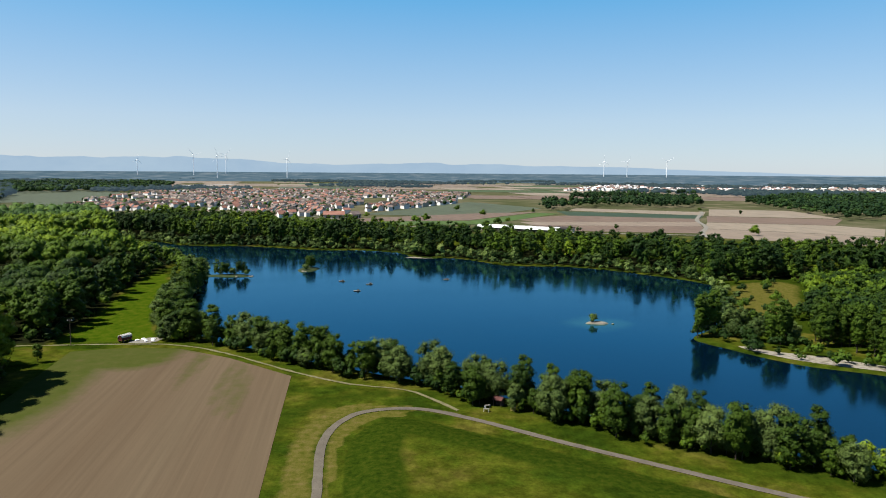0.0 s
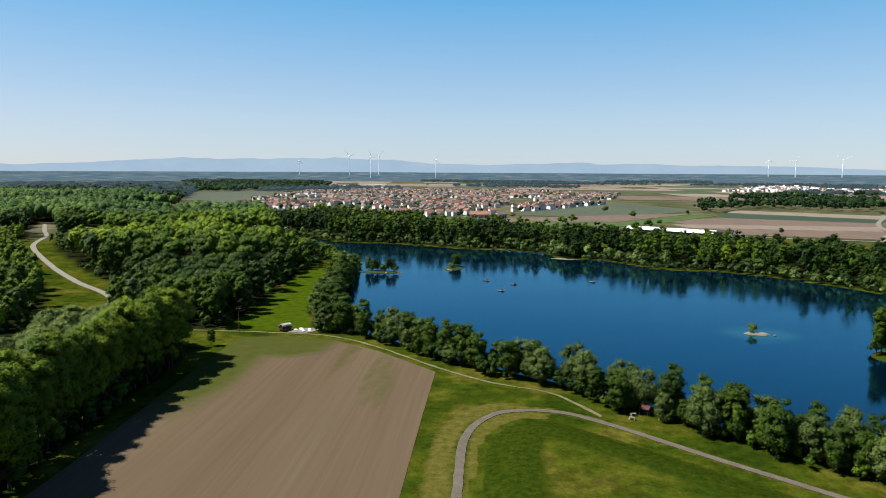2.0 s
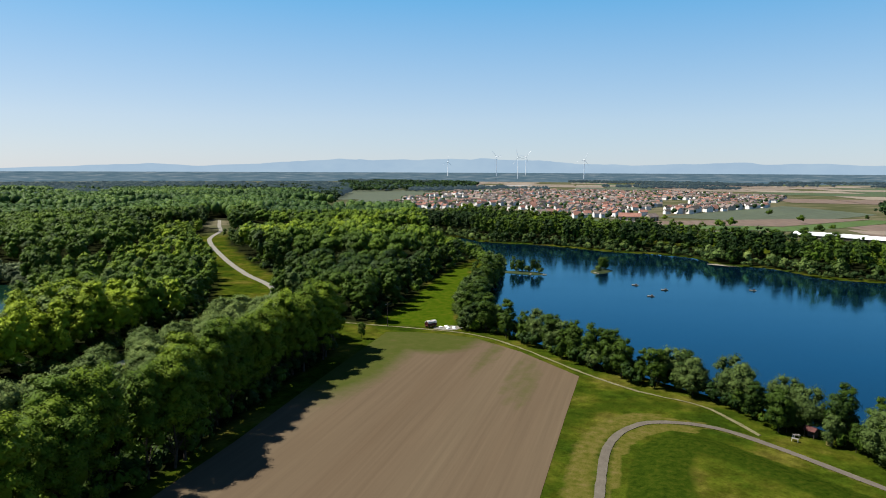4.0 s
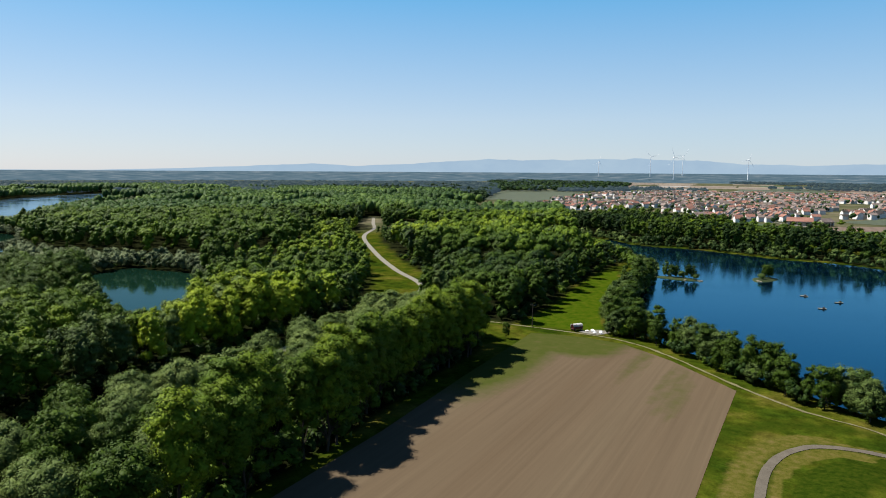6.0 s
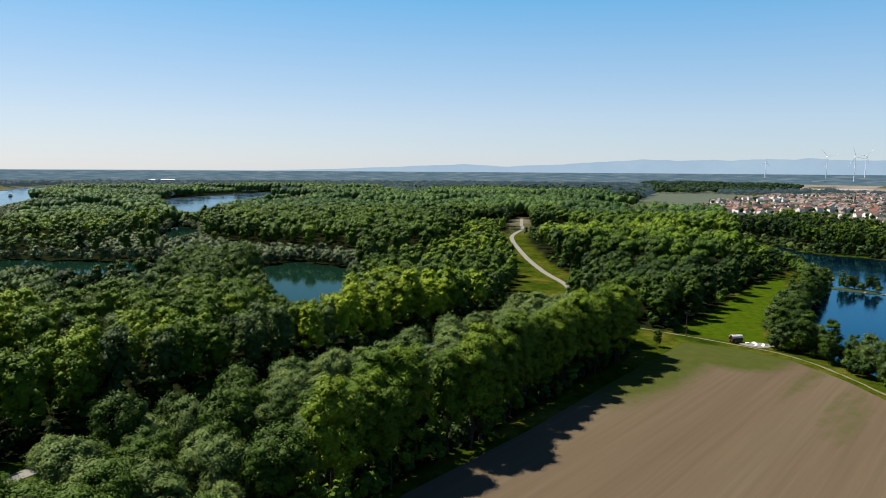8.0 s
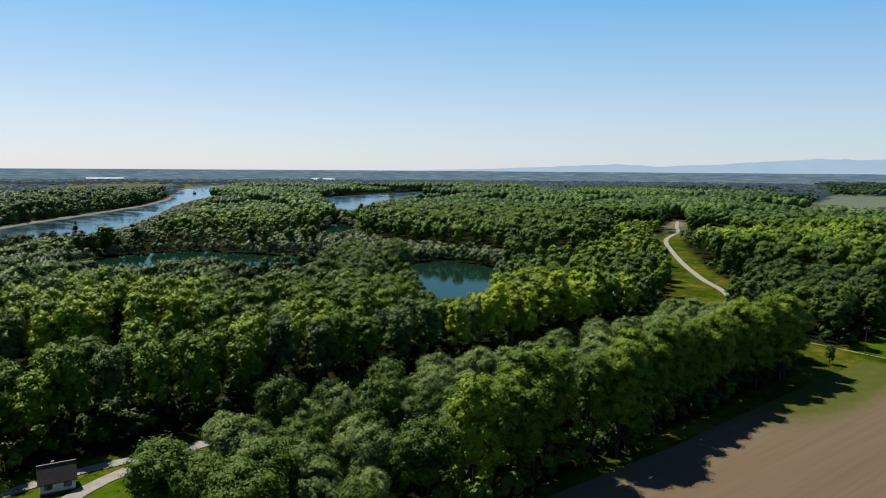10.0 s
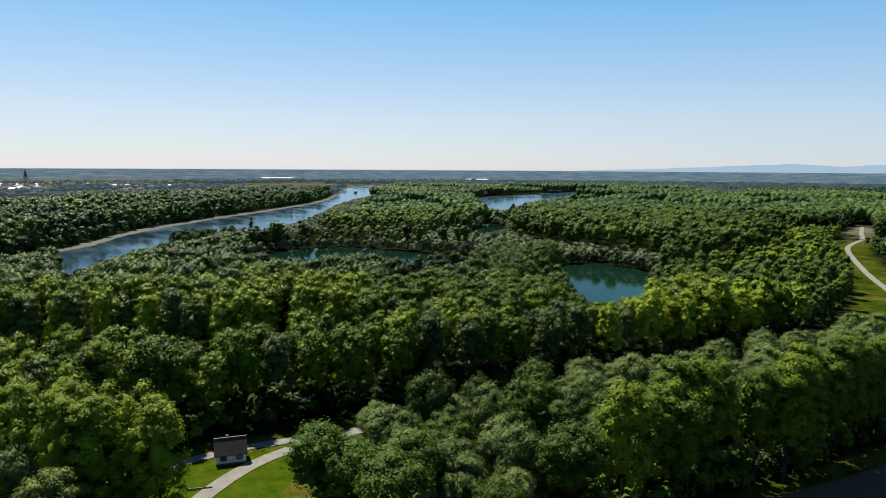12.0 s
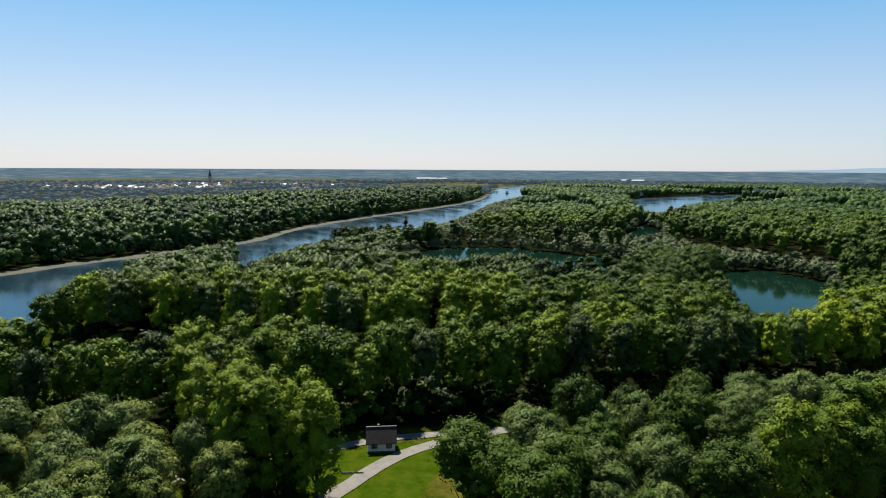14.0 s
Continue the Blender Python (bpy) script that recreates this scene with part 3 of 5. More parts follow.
def field_sheet():
    from mathutils.geometry import delaunay_2d_cdt
    gx, gy = np.meshgrid(np.arange(-124, -24, 2.0), np.arange(38, 230, 2.0))
    grid = np.stack([gx.ravel(), gy.ravel()], 1)
    grid = grid[depth_inside(FIELD, grid) > 0.8]
    n = len(FIELD)
    pts = [Vector(p) for p in FIELD] + [Vector(p) for p in grid]
    out = delaunay_2d_cdt(pts, [], [list(range(n))[::-1]], 1, 1e-4)
    v = np.array([(p.x, p.y) for p in out[0]])
    faces = [f if (v[f[1]] - v[f[0]])[0] * (v[f[2]] - v[f[0]])[1] - (v[f[1]] - v[f[0]])[1] * (v[f[2]] - v[f[0]])[0] > 0 else f[::-1] for f in out[2]]
    west = np.array([(-122, 221), (-111, 160), (-102, 115), (-96, 75)], float)
    north = np.array([(-122, 221), (-102, 227), (-88, 226)], float)
    green = np.maximum(np.clip(1.5 - line_distance(west, v) / 17, 0, 1.0) * np.clip((v[:, 1] - 118) / 55, 0, 1), np.clip(2.0 - line_distance(north, v) / 17, 0, 1.1) * np.clip((-78 - v[:, 0]) / 16, 0, 1.1))
    lines = np.array([noise.noise(((x + 0.14 * y) * 0.05, y * 0.012, 2.0)) + 0.7 * noise.noise(((x + 0.14 * y) * 0.33, y * 0.012, 5.0)) for x, y in v])
    green = np.maximum(green, np.clip(lines * 0.9 + 0.15, 0, 0.62) * np.clip((v[:, 1] - 125) / 40, 0, 1) * np.clip((v[:, 0] + 82 + 0.14 * (v[:, 1] - 160)) / 14, 0, 1))
    ob = mesh_object("field_ploughed", [(x, y, 0.06) for x, y in v], faces, SOIL)
    ob.data.attributes.new("green", "FLOAT", "POINT").data.foreach_set("value", green.astype(np.float32))
    tagged(ob, "brown sown field with green sprouts along its edges", "field", kind="structure")


field_sheet()
strip("road_bend", BEND, 1.95, 0.10, ASPHALT, "pale narrow asphalt lane in a wide bend", "road", 1, 0.1)
strip("road_dyke", DYKE, 3.7, 0.12, GRAVEL, "pale gravel road between the woods", "road", 2)
strip("road_branch", BRANCH, 3.2, 0.14, GRAVEL, "pale gravel side road by the white hut", "road", 4)
strip("road_track", TRACK, 0.95, 0.11, WORN_PATH, "narrow worn earth track along the field", "road", 3, 0.3, 3)
sheet("gravel_pad", curve([(-109, 234), (-101, 233.5), (-99, 240), (-104, 241)], True, 2, 0.4), 0.08, GRAVEL, "pale gravel pad beside the farm track", "pad")
STONY = surface("pale stony bank", [(0.32, (0.15, 0.155, 0.06)), (0.42, (0.36, 0.32, 0.24)), (0.55, (0.60, 0.54, 0.44)), (0.68, (0.30, 0.28, 0.17))], 0.35, 1.6, bump=0.3)
sheet("bank_sand", curve([(103, 233.5), (113.5, 219.5), (126, 210), (140, 202.5), (152, 196), (165, 189.5), (168, 194), (156, 202), (139, 211.5), (128.5, 219.5), (120, 225.5), (112.5, 229.5), (105, 235.5)], True, 2.0, 1.6),
      0.06, STONY, "pale stony bank of the peninsula with sparse grass", "bank")
sheet("beach", curve([(-26, 477), (-14, 472), (-6, 476), (-16, 482)], True, 2, 1.0), -0.2, SAND, "small pale beach on the far shore", "beach")

strip("river_bank", offset(curve(FAR_SHORE, step=8, wobble=3.0), 3.0), 15.0, 0.35, BANK_STONES, "pale stony bank of the river", "bank", 12, 1.8, 4)
# far fields: strips beside each other, corner by corner
TONES = {"pale stubble": (0.44, 0.36, 0.265), "dark green crop": (0.055, 0.10, 0.05), "brown soil": (0.28, 0.195, 0.14), "pale soil": (0.40, 0.315, 0.235),
         "young green crop": (0.10, 0.15, 0.05), "bright green crop": (0.11, 0.19, 0.03), "white crop covers": (0.72, 0.72, 0.70), "grey green crop": (0.13, 0.16, 0.09)}
FIELD_MATS = {k: surface(k, [(0.3, tuple(c * 0.86 for c in v)), (0.7, tuple(min(c * 1.12, 0.85) for c in v))], 0.008, 0.15, stretch=(1, 0.15, 1), turn=14) for k, v in TONES.items()}
FIELDS = [
    ("pale stubble", [(219, 1137), (399, 1051), (365, 967), (193, 1069)]), ("dark green crop", [(172, 1051), (365, 967), (334, 896), (171, 945)]),
    ("brown soil", [(80, 880), (171, 945), (334, 896), (312, 840), (110, 820)]), ("pale soil", [(90, 818), (310, 838), (290, 770), (100, 770)]),
    ("brown soil", [(100, 768), (290, 768), (256, 680), (120, 700)]), ("pale stubble", [(436, 1133), (554, 1101), (530, 917), (368, 956)]),
    ("brown soil", [(364, 953), (524, 904), (454, 798), (321, 837)]), ("pale stubble", [(319, 833), (454, 794), (479, 745), (423, 659), (282, 742)]),
    ("pale soil", [(280, 740), (423, 655), (700, 560), (600, 430), (241, 640)]), ("grey green crop", [(-111, 936), (49, 1335), (162, 1129), (41, 896)]),
    ("brown soil", [(-114, 850), (53, 981), (138, 1018), (31, 836), (-95, 804)]), ("bright green crop", [(-95, 802), (31, 832), (136, 1002), (165, 981), (48, 774), (-77, 754)]),
    ("grey green crop", [(-612, 977), (-793, 1339), (-673, 1362), (-568, 1189), (-537, 987)]), ("pale soil", [(-390, 926), (-328, 1015), (-288, 915), (-327, 824)]),
    ("grey green crop", [(-753, 1165), (-634, 1357), (-905, 1934), (-1106, 1712)]), ("young green crop", [(-280, 905), (-200, 890), (-140, 800), (-300, 760)])]
for k, (what, corners) in enumerate(FIELDS):
    sheet("field_far", np.array(corners, float), 0.06 + 0.02 * k, FIELD_MATS[what], "far field strip of " + what, "field")


WHITE_STRIPS = [[(-539, 1615), (-561, 1690), (-516, 2199), (-498, 2123)], [(-731, 1832), (-763, 1930), (-674, 2431), (-652, 2354)], [(-909, 2353), (-952, 2463), (-827, 2734), (-803, 2656)]]


def plain_fields():
    """The open plain behind the village: long strips side by side."""
    r = random.Random(4)
    names = ["pale stubble", "pale soil", "brown soil", "young green crop", "grey green crop", "pale stubble", "pale soil"]
    for row in range(9):
        y0 = 1480 + row * 235
        x = -1500 + r.uniform(0, 150)
        while x < 2100:
            w = r.uniform(70, 340)
            # strips lean to the left with the distance
            quad = [(x + k * w * 0.97 - 0.22 * (y - 1480), y) for k, y in ((0, y0), (1, y0), (1, y0 + 215), (0, y0 + 215))]
            cx, cy = x + w / 2 - 0.22 * (y0 - 1480), y0
            x += w
            if y0 < 2150 and -760 < cx < 120:
                continue
            if cx < -0.42 * cy - 60 or r.random() < 0.2:
                continue
            pick = ["pale stubble", "brown soil", "pale soil", "grey green crop"][r.randrange(4)] if -900 < cx < -200 and y0 < 2700 else names[r.randrange(7)]
            sheet("field_plain", np.array(quad), 0.44, FIELD_MATS[pick], "far field strip of " + pick, "field")


plain_fields()
for corners in WHITE_STRIPS:
    sheet("field_covers", np.array(corners, float), 0.55, FIELD_MATS["white crop covers"], "long white crop cover on a far field", "field")
strip("road_farm", curve([(-330, 960), (-195, 902), (-135, 845), (-88, 794), (-52, 748), (40, 705), (150, 672), (260, 655)], step=15), 5.0, 0.48, GRAVEL, "pale farm road between fields", "road", 9, 0.3, 2)
strip("road_field", curve([(395, 1060), (383, 1021), (340, 920), (315, 854), (290, 760), (254, 673), (240, 600)], step=12), 5.0, 0.5, GRAVEL, "pale farm road through the far fields", "road", 10, 0.3, 2)


# ================= far distance =================
def far_ring(name, r0, z0, r1, z1, mat, label, a0=-60, a1=160, n=160):
    turn = np.radians(np.linspace(a0, a1, n))
    verts = [(-r * math.sin(a), r * math.cos(a), z) for r, z in ((r0, z0), (0.5 * (r0 + r1), 0.5 * (z0 + z1)), (r1, z1)) for a in turn]
    faces = [(k * n + i, k * n + i + 1, (k + 1) * n + i + 1, (k + 1) * n + i) for k in range(2) for i in range(n - 1)]
    return tagged(mesh_object(name, verts, faces, mat), label, "distance", kind="structure")


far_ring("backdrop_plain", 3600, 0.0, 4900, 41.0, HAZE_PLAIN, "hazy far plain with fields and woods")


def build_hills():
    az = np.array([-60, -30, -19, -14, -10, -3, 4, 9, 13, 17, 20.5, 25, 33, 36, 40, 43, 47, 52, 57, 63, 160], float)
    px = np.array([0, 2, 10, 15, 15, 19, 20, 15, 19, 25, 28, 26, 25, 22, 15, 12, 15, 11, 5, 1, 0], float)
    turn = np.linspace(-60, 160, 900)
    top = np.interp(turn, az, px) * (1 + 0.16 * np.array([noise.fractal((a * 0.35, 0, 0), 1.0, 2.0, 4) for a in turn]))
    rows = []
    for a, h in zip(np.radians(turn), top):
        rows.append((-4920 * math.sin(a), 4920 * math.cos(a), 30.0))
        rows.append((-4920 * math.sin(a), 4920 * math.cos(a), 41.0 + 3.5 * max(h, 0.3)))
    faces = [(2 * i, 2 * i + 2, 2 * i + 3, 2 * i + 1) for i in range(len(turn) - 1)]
    return tagged(mesh_object("backdrop_hills", rows, faces, HAZE_HILL), "mountain range on the horizon, painted pale blue with haze", "mountains", kind="structure")


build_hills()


# ================= trees =================
def icosahedron():
    p = (1 + 5 ** 0.5) / 2
    v = np.array([(-1, p, 0), (1, p, 0), (-1, -p, 0), (1, -p, 0), (0, -1, p), (0, 1, p), (0, -1, -p), (0, 1, -p), (p, 0, -1), (p, 0, 1), (-p, 0, -1), (-p, 0, 1)])
    f = np.array([(0, 11, 5), (0, 5, 1), (0, 1, 7), (0, 7, 10), (0, 10, 11), (1, 5, 9), (5, 11, 4), (11, 10, 2), (10, 7, 6), (7, 1, 8),
                  (3, 9, 4), (3, 4, 2), (3, 2, 6), (3, 6, 8), (3, 8, 9), (4, 9, 5), (2, 4, 11), (6, 2, 10), (8, 6, 7), (9, 8, 1)])
    return v / np.linalg.norm(v[0]), f


ICO = icosahedron()
OCTA = (np.array([(1, 0, 0), (0, 1, 0), (-1, 0, 0), (0, -1, 0), (0, 0, 1), (0, 0, -1)], float),
        np.array([(0, 1, 4), (1, 2, 4), (2, 3, 4), (3, 0, 4), (1, 0, 5), (2, 1, 5), (3, 2, 5), (0, 3, 5)]))


def unit(r, n):
    v = r.normal(size=(n, 3))
    return v / np.linalg.norm(v, axis=1)[:, None]


def crown(r, height, radius, base, lobes, per, size, puff=0.42, core=ICO):
    """Leaf clumps round many solid lobes, added to keep light out of the crown. Returns vertices, triangles of the
    lobes and of the leaf clumps.
    """
    mid, half = 0.5 * (height + base), 0.5 * (height - base)
    d = unit(r, lobes)
    d[:, 2] = np.where(d[:, 2] < (-0.6 if base > 1.0 else -0.88), -d[:, 2], d[:, 2])
    d[0] = (0, 0, 1)
    lr = radius * puff * r.uniform(0.75, 1.25, lobes)
    wide = np.sqrt(np.clip(1 - np.abs(d[:, 2]) ** 3, 0, 1)) / np.maximum(np.hypot(d[:, 0], d[:, 1]), 0.05)
    d[:, :2] *= np.minimum(wide, 3.0)[:, None]
    k = r.uniform(0.72, 1.05, (lobes, 1)) * np.where(r.random((lobes, 1)) < 0.2, 0.5, 1.0)
    c = d * k * (radius - lr.mean() * 0.9, radius - lr.mean() * 0.9, half - lr.mean() * 0.9)
    c[:, 2] += mid
    stretch = np.column_stack([lr, lr, lr * r.uniform(0.7, 1.05, lobes)])
    cv, cf = core
    m = len(cv)
    iv = (cv[None] * r.uniform(0.7, 0.95, (lobes, m, 1)) * stretch[:, None] + c[:, None]).reshape(-1, 3)
    # a solid heart, added to shade the inside of the crown
    hv = ICO[0] * (r.uniform(0.3, 0.42, (12, 1)) if lobes > 1 else r.uniform(0.7, 0.95, (12, 1))) * (radius, radius, half) + (0, 0, mid - 0.05 * half)
    if lobes == 1:
        iv = iv[:0]
    it = ICO[1] if lobes == 1 else np.concatenate([(cf[None] + m * np.arange(lobes)[:, None, None]).reshape(-1, 3), ICO[1] + lobes * m])
    iv = np.concatenate([iv, hv])
    n = lobes * per
    own = np.repeat(np.arange(lobes), per)
    q = unit(r, n)
    if lobes == 1:
        c, stretch = np.array([[0, 0, mid]]), np.array([[radius, radius, half]]) * 0.92
    away = q[:, 2] * 0.5 + (q * (c[own] - (0, 0, mid))).sum(1) / radius * 0.8
    q = np.where((away < -0.2)[:, None], -q, q)
    pos = c[own] + q * stretch[own] * (r.uniform(0.78, 1.34 if size < 0.3 else 1.22, (n, 1)) if lobes > 1 else r.uniform(0.84, 1.04, (n, 1)))
    out = (pos - (0, 0, mid)) / (radius, radius, half)
    nor = q * 0.5 + out * 0.8 + r.normal(size=(n, 3)) * (0.3 if size < 0.3 else 0.14) + (0, 0, 0.16)
    nor /= np.linalg.norm(nor, axis=1)[:, None]
    t1 = np.cross(nor, unit(r, n))
    t1 /= np.linalg.norm(t1, axis=1)[:, None] + 1e-9
    t2 = np.cross(nor, t1)
    s = size * r.uniform(0.55, 1.35, (n, 1))
    w = s * r.uniform(0.7, 1.15, (n, 1))
    qv = np.stack([pos - t1 * w - t2 * s * 0.6, pos + t1 * w - t2 * s * 0.6, pos + t2 * s], 1).reshape(-1, 3)
    return np.concatenate([iv, qv]), it, np.arange(n * 3).reshape(n, 3) + len(iv)


def trunk_mesh(r, height, girth, crown_base):
    """A tapered trunk with a few limbs."""
    bm = bmesh.new()

    def limb(a, b, ra, rb, seg=6):
        a, b = Vector(a), Vector(b)
        m = (b - a).to_track_quat("Z", "Y").to_matrix()
        ring = []
        for p, q in ((a, ra), (a.lerp(b, 0.5) + Vector(r.normal(size=3) * ra * 0.5), 0.5 * (ra + rb)), (b, rb)):
            ring.append([bm.verts.new(p + m @ Vector((math.cos(i * math.tau / seg) * q, math.sin(i * math.tau / seg) * q, 0))) for i in range(seg)])
        for u, v in zip(ring, ring[1:]):
            for i in range(seg):
                bm.faces.new((u[i], u[(i + 1) % seg], v[(i + 1) % seg], v[i]))

    limb((0, 0, -0.6), (0, 0, crown_base + 0.35 * (height - crown_base)), girth, girth * 0.45, 7)
    for i in range(5):
        a = i * math.tau / 5 + r.uniform(-0.5, 0.5)
        z = max(crown_base, height * 0.12) * r.uniform(0.7, 1.1)
        limb((0, 0, z), (math.cos(a) * height * 0.13, math.sin(a) * height * 0.13, z + height * r.uniform(0.15, 0.28)), girth * 0.45, girth * 0.15, 5)
    return bm


def tree_kind(seed, height, radius, base, lobes, per, size, mat, label, tint=0.2, puff=0.4, name="tree"):
    r = np.random.default_rng(seed)
    root = new(name)
    part("trunk", trunk_mesh(r, height, height * 0.015, base), BARK, root)
    v, t, q = crown(r, height, radius, base, lobes, per, size, puff, OCTA)
    mesh_object("crown", v, [t, q], mat, root, tint=np.full(len(v), tint))
    return tagged(root, label, "tree")


TREE_TALL = [tree_kind(11 + i, 23, 4.6, 1.5, 92, 84, 0.185, LEAF, "tall leafy green tree in the row beside the field", 0.45, 0.25) for i in range(4)]
TREE_DARK = [tree_kind(21 + i, 19, 6.2, 2.0, 92, 84, 0.19, LEAF, "dark green broad-crowned forest tree", 0.2, 0.23) for i in range(2)]
TREE_ROUND = [tree_kind(31 + i, 11.5, 3.1, 0.1, 52, 66, 0.18, LEAF, "round green tree on the lake shore", 0.1, 0.28) for i in range(3)]
TREE_WILLOW = [tree_kind(51 + i, 11, 4.2, 0.1, 48, 72, 0.18, WILLOW, "pale silvery willow on the lake shore", 0.2, 0.28, "willow") for i in range(3)]
TREE_SILVER = [tree_kind(61 + i, 16, 5.0, 1.5, 80, 84, 0.165, WILLOW, "pale green flowering tree with a rounded crown", 0.40, 0.25, "flowering_tree") for i in range(3)]
TREE_BRIGHT = [tree_kind(71 + i, 23, 5.2, 0.6, 92, 88, 0.185, LEAF, "tall bright yellow-green tree by the lawn", 0.58, 0.23) for i in range(2)]
TREE_FLOWER = [tree_kind(81 + i, 14, 4.6, 1.0, 80, 84, 0.165, BLOSSOM, "pale tree in creamy blossom", 0.3, 0.25, "blossoming_tree") for i in range(2)]
TREE_BUSH = [tree_kind(95 + i, 3.4, 2.1, 0.0, 14, 40, 0.2, WILLOW, "low green bush on a lake islet", 0.2, 0.42, "bush") for i in range(2)]
TREE_COLUMN = [tree_kind(101 + i, 14.0, 1.9, 0.2, 70, 40, 0.2, LEAF, "slender dark green tree on the peninsula bank", 0.14, 0.36, "slender_tree") for i in range(3)]
TREE_POPLAR = [tree_kind(111, 21, 1.8, 0.5, 60, 40, 0.25, LEAF, "dark slender poplar on the river bank", -0.1, 0.4, "poplar")]
KINDS = TREE_POPLAR + TREE_COLUMN + TREE_BUSH + TREE_TALL + TREE_DARK + TREE_ROUND + TREE_WILLOW + TREE_SILVER + TREE_BRIGHT + TREE_FLOWER


def scatter(poly, spacing, seed, jitter=0.42):
    """Places on a loose grid inside an outline."""
    poly = np.array(poly, float)
    r = np.random.default_rng(seed)
    lo, hi = poly.min(0), poly.max(0)
    gx, gy = np.meshgrid(np.arange(lo[0], hi[0] + spacing, spacing), np.arange(lo[1], hi[1] + spacing, spacing * 0.87))
    gx = gx + (np.arange(len(gx)) % 2)[:, None] * spacing * 0.5
    p = np.stack([gx.ravel(), gy.ravel()], 1)
    p += r.uniform(-jitter, jitter, p.shape) * spacing
    return p[inside(poly, p)]


def free_land(p, margin=3.0, road=7.0):
    keep = np.ones(len(p), bool)
    for w in WATERS:
        keep &= depth_inside(w, p) < -margin
    for s in (FIELD, MEADOW, HUT_LAWN, CLEARING):
        keep &= depth_inside(s, p) < -margin
    keep &= depth_inside(OPEN, p) < -4.5
    for line in (DYKE, BRANCH):
        away = line_distance(line, p)
        keep &= away > np.where(p[:, 1] > 205, max(road, 12.0), road)
    keep &= line_distance(BEND, p) > 5
    keep &= line_distance(TRACK, p) > 4
    return p[keep]


def place(kinds, pts, seed, group, low=0.85, high=1.15):
    r = np.random.default_rng(seed)
    pts = np.array(pts, float)
    foot = land_height(pts)
    for x, y, a, b in ISLETS:
        foot = np.where(np.hypot((pts[:, 0] - x) / a, (pts[:, 1] - y) / b) < 0.8, 0.1, foot)
    for (x, y), z in zip(pts, foot):
        s = r.uniform(low, high)
        ob = copy_thing(kinds[int(r.integers(len(kinds)))], pose(x, y, float(z), 0, 0, r.uniform(0, 360)))
        ob.scale = (s * r.uniform(0.9, 1.12), s * r.uniform(0.9, 1.12), s)
        tagged(ob, group=group)


def wood(name, pts, seed, height, radius, lobes, per, size, mat, label, spread=0.2, base=0.12, core=ICO, puff=0.4, tone=0.22, tall=None, hue=None):
    """Many trees as one mass: each one with its own lobes and clumps."""
    if not len(pts):
        return None
    r = np.random.default_rng(seed)
    kinds = [crown(r, 1.0 * height, radius, base * height, lobes, per, size, puff, core) for _ in range(9)]
    vs, ts, qs, tint, at = [], [], [], [], 0
    for k, (x, y) in enumerate(pts):
        v, t, q = kinds[int(r.integers(9))]
        a, s = r.uniform(0, math.tau), r.uniform(1 - spread, 1 + spread)
        up = s * (1 + 0.16 * noise.noise((x * 0.014, y * 0.014, seed)))
        shade = tone + 0.04 + r.uniform(-0.24, 0.26) + 0.3 * noise.noise((x * 0.03, y * 0.03, seed + 7)) + 0.4 * noise.noise((x * 0.009, y * 0.009, seed + 3))
        if tall is not None:
            up = tall[k] / height * r.uniform(0.86, 1.08)
            s = r.uniform(0.9, 1.12) * min(max(up, 0.55), 1.1)
            shade = tone + hue[k] + r.uniform(-0.13, 0.13) + 0.15 * noise.noise((x * 0.03, y * 0.03, seed + 7))
        c, n = math.cos(a) * s, math.sin(a) * s
        vs.append(np.column_stack([v[:, 0] * c - v[:, 1] * n + x, v[:, 0] * n + v[:, 1] * c + y, v[:, 2] * up]))
        ts.append(t + at)
        qs.append(q + at)
        at += len(v)
        tint.append(np.full(len(v), shade))
    ob = mesh_object(name, np.concatenate(vs), [np.concatenate(ts), np.concatenate(qs)], mat, tint=np.concatenate(tint))
    return tagged(ob, label, "bushes" if "bush" in name or "shrub" in name else "undergrowth" if name == "undergrowth" else "forest", kind="stuff")


# ---- trees as single things: lake shore, field row, hut ----
shore = free_land(scatter(SHORE, 4.9, 1), -0.5)
shore = shore[~((np.abs(shore[:, 0] - 14.5) < 4.0) & (shore[:, 1] < 174.5))]
place(TREE_ROUND * 5 + TREE_WILLOW * 3, shore, 2, "shore trees", 0.5, 1.2)
place(TREE_TALL, scatter(ROW, 6.2, 3), 4, "field row trees", 0.9, 1.12)
silver = free_land(scatter(SILVER, 8.8, 6), 2.0, 6.5)
north = silver[:, 1] > 72
place(TREE_SILVER, silver[north], 7, "low trees behind the row", 0.82, 1.04)
place(TREE_SILVER + TREE_DARK * 2, silver[~north], 14, "round trees near the road", 0.72, 1.04)
BRIGHT_MORE = [(-124, -17), (-121, -24), (-119, -14)]
place(TREE_BRIGHT, [(-127, -23), (-131, -29), (-124, -30), (-136, -31), (-128, -36), (-135, -38), (-160, -30), (-158, -42), (-165, -50), (-172, -38)] + BRIGHT_MORE, 8, "bright trees by the lawn", 0.95, 1.08)
place(TREE_FLOWER * 2 + TREE_SILVER, free_land(scatter([(-76, -26), (-98, -24), (-116, -30), (-138, -42), (-140, -72), (-110, -84), (-80, -60)], 7.5, 9), 1.0, 4.0), 10, "blossoming trees", 0.85, 1.1)
place(TREE_ROUND, [(-125, 208), (-129, 390), (-125, 388), (-123, 390), (-116, 389), (-113, 389), (-82, 418), (-83, 422), (-80, 420)], 11, "small shore trees", 0.55, 0.8)
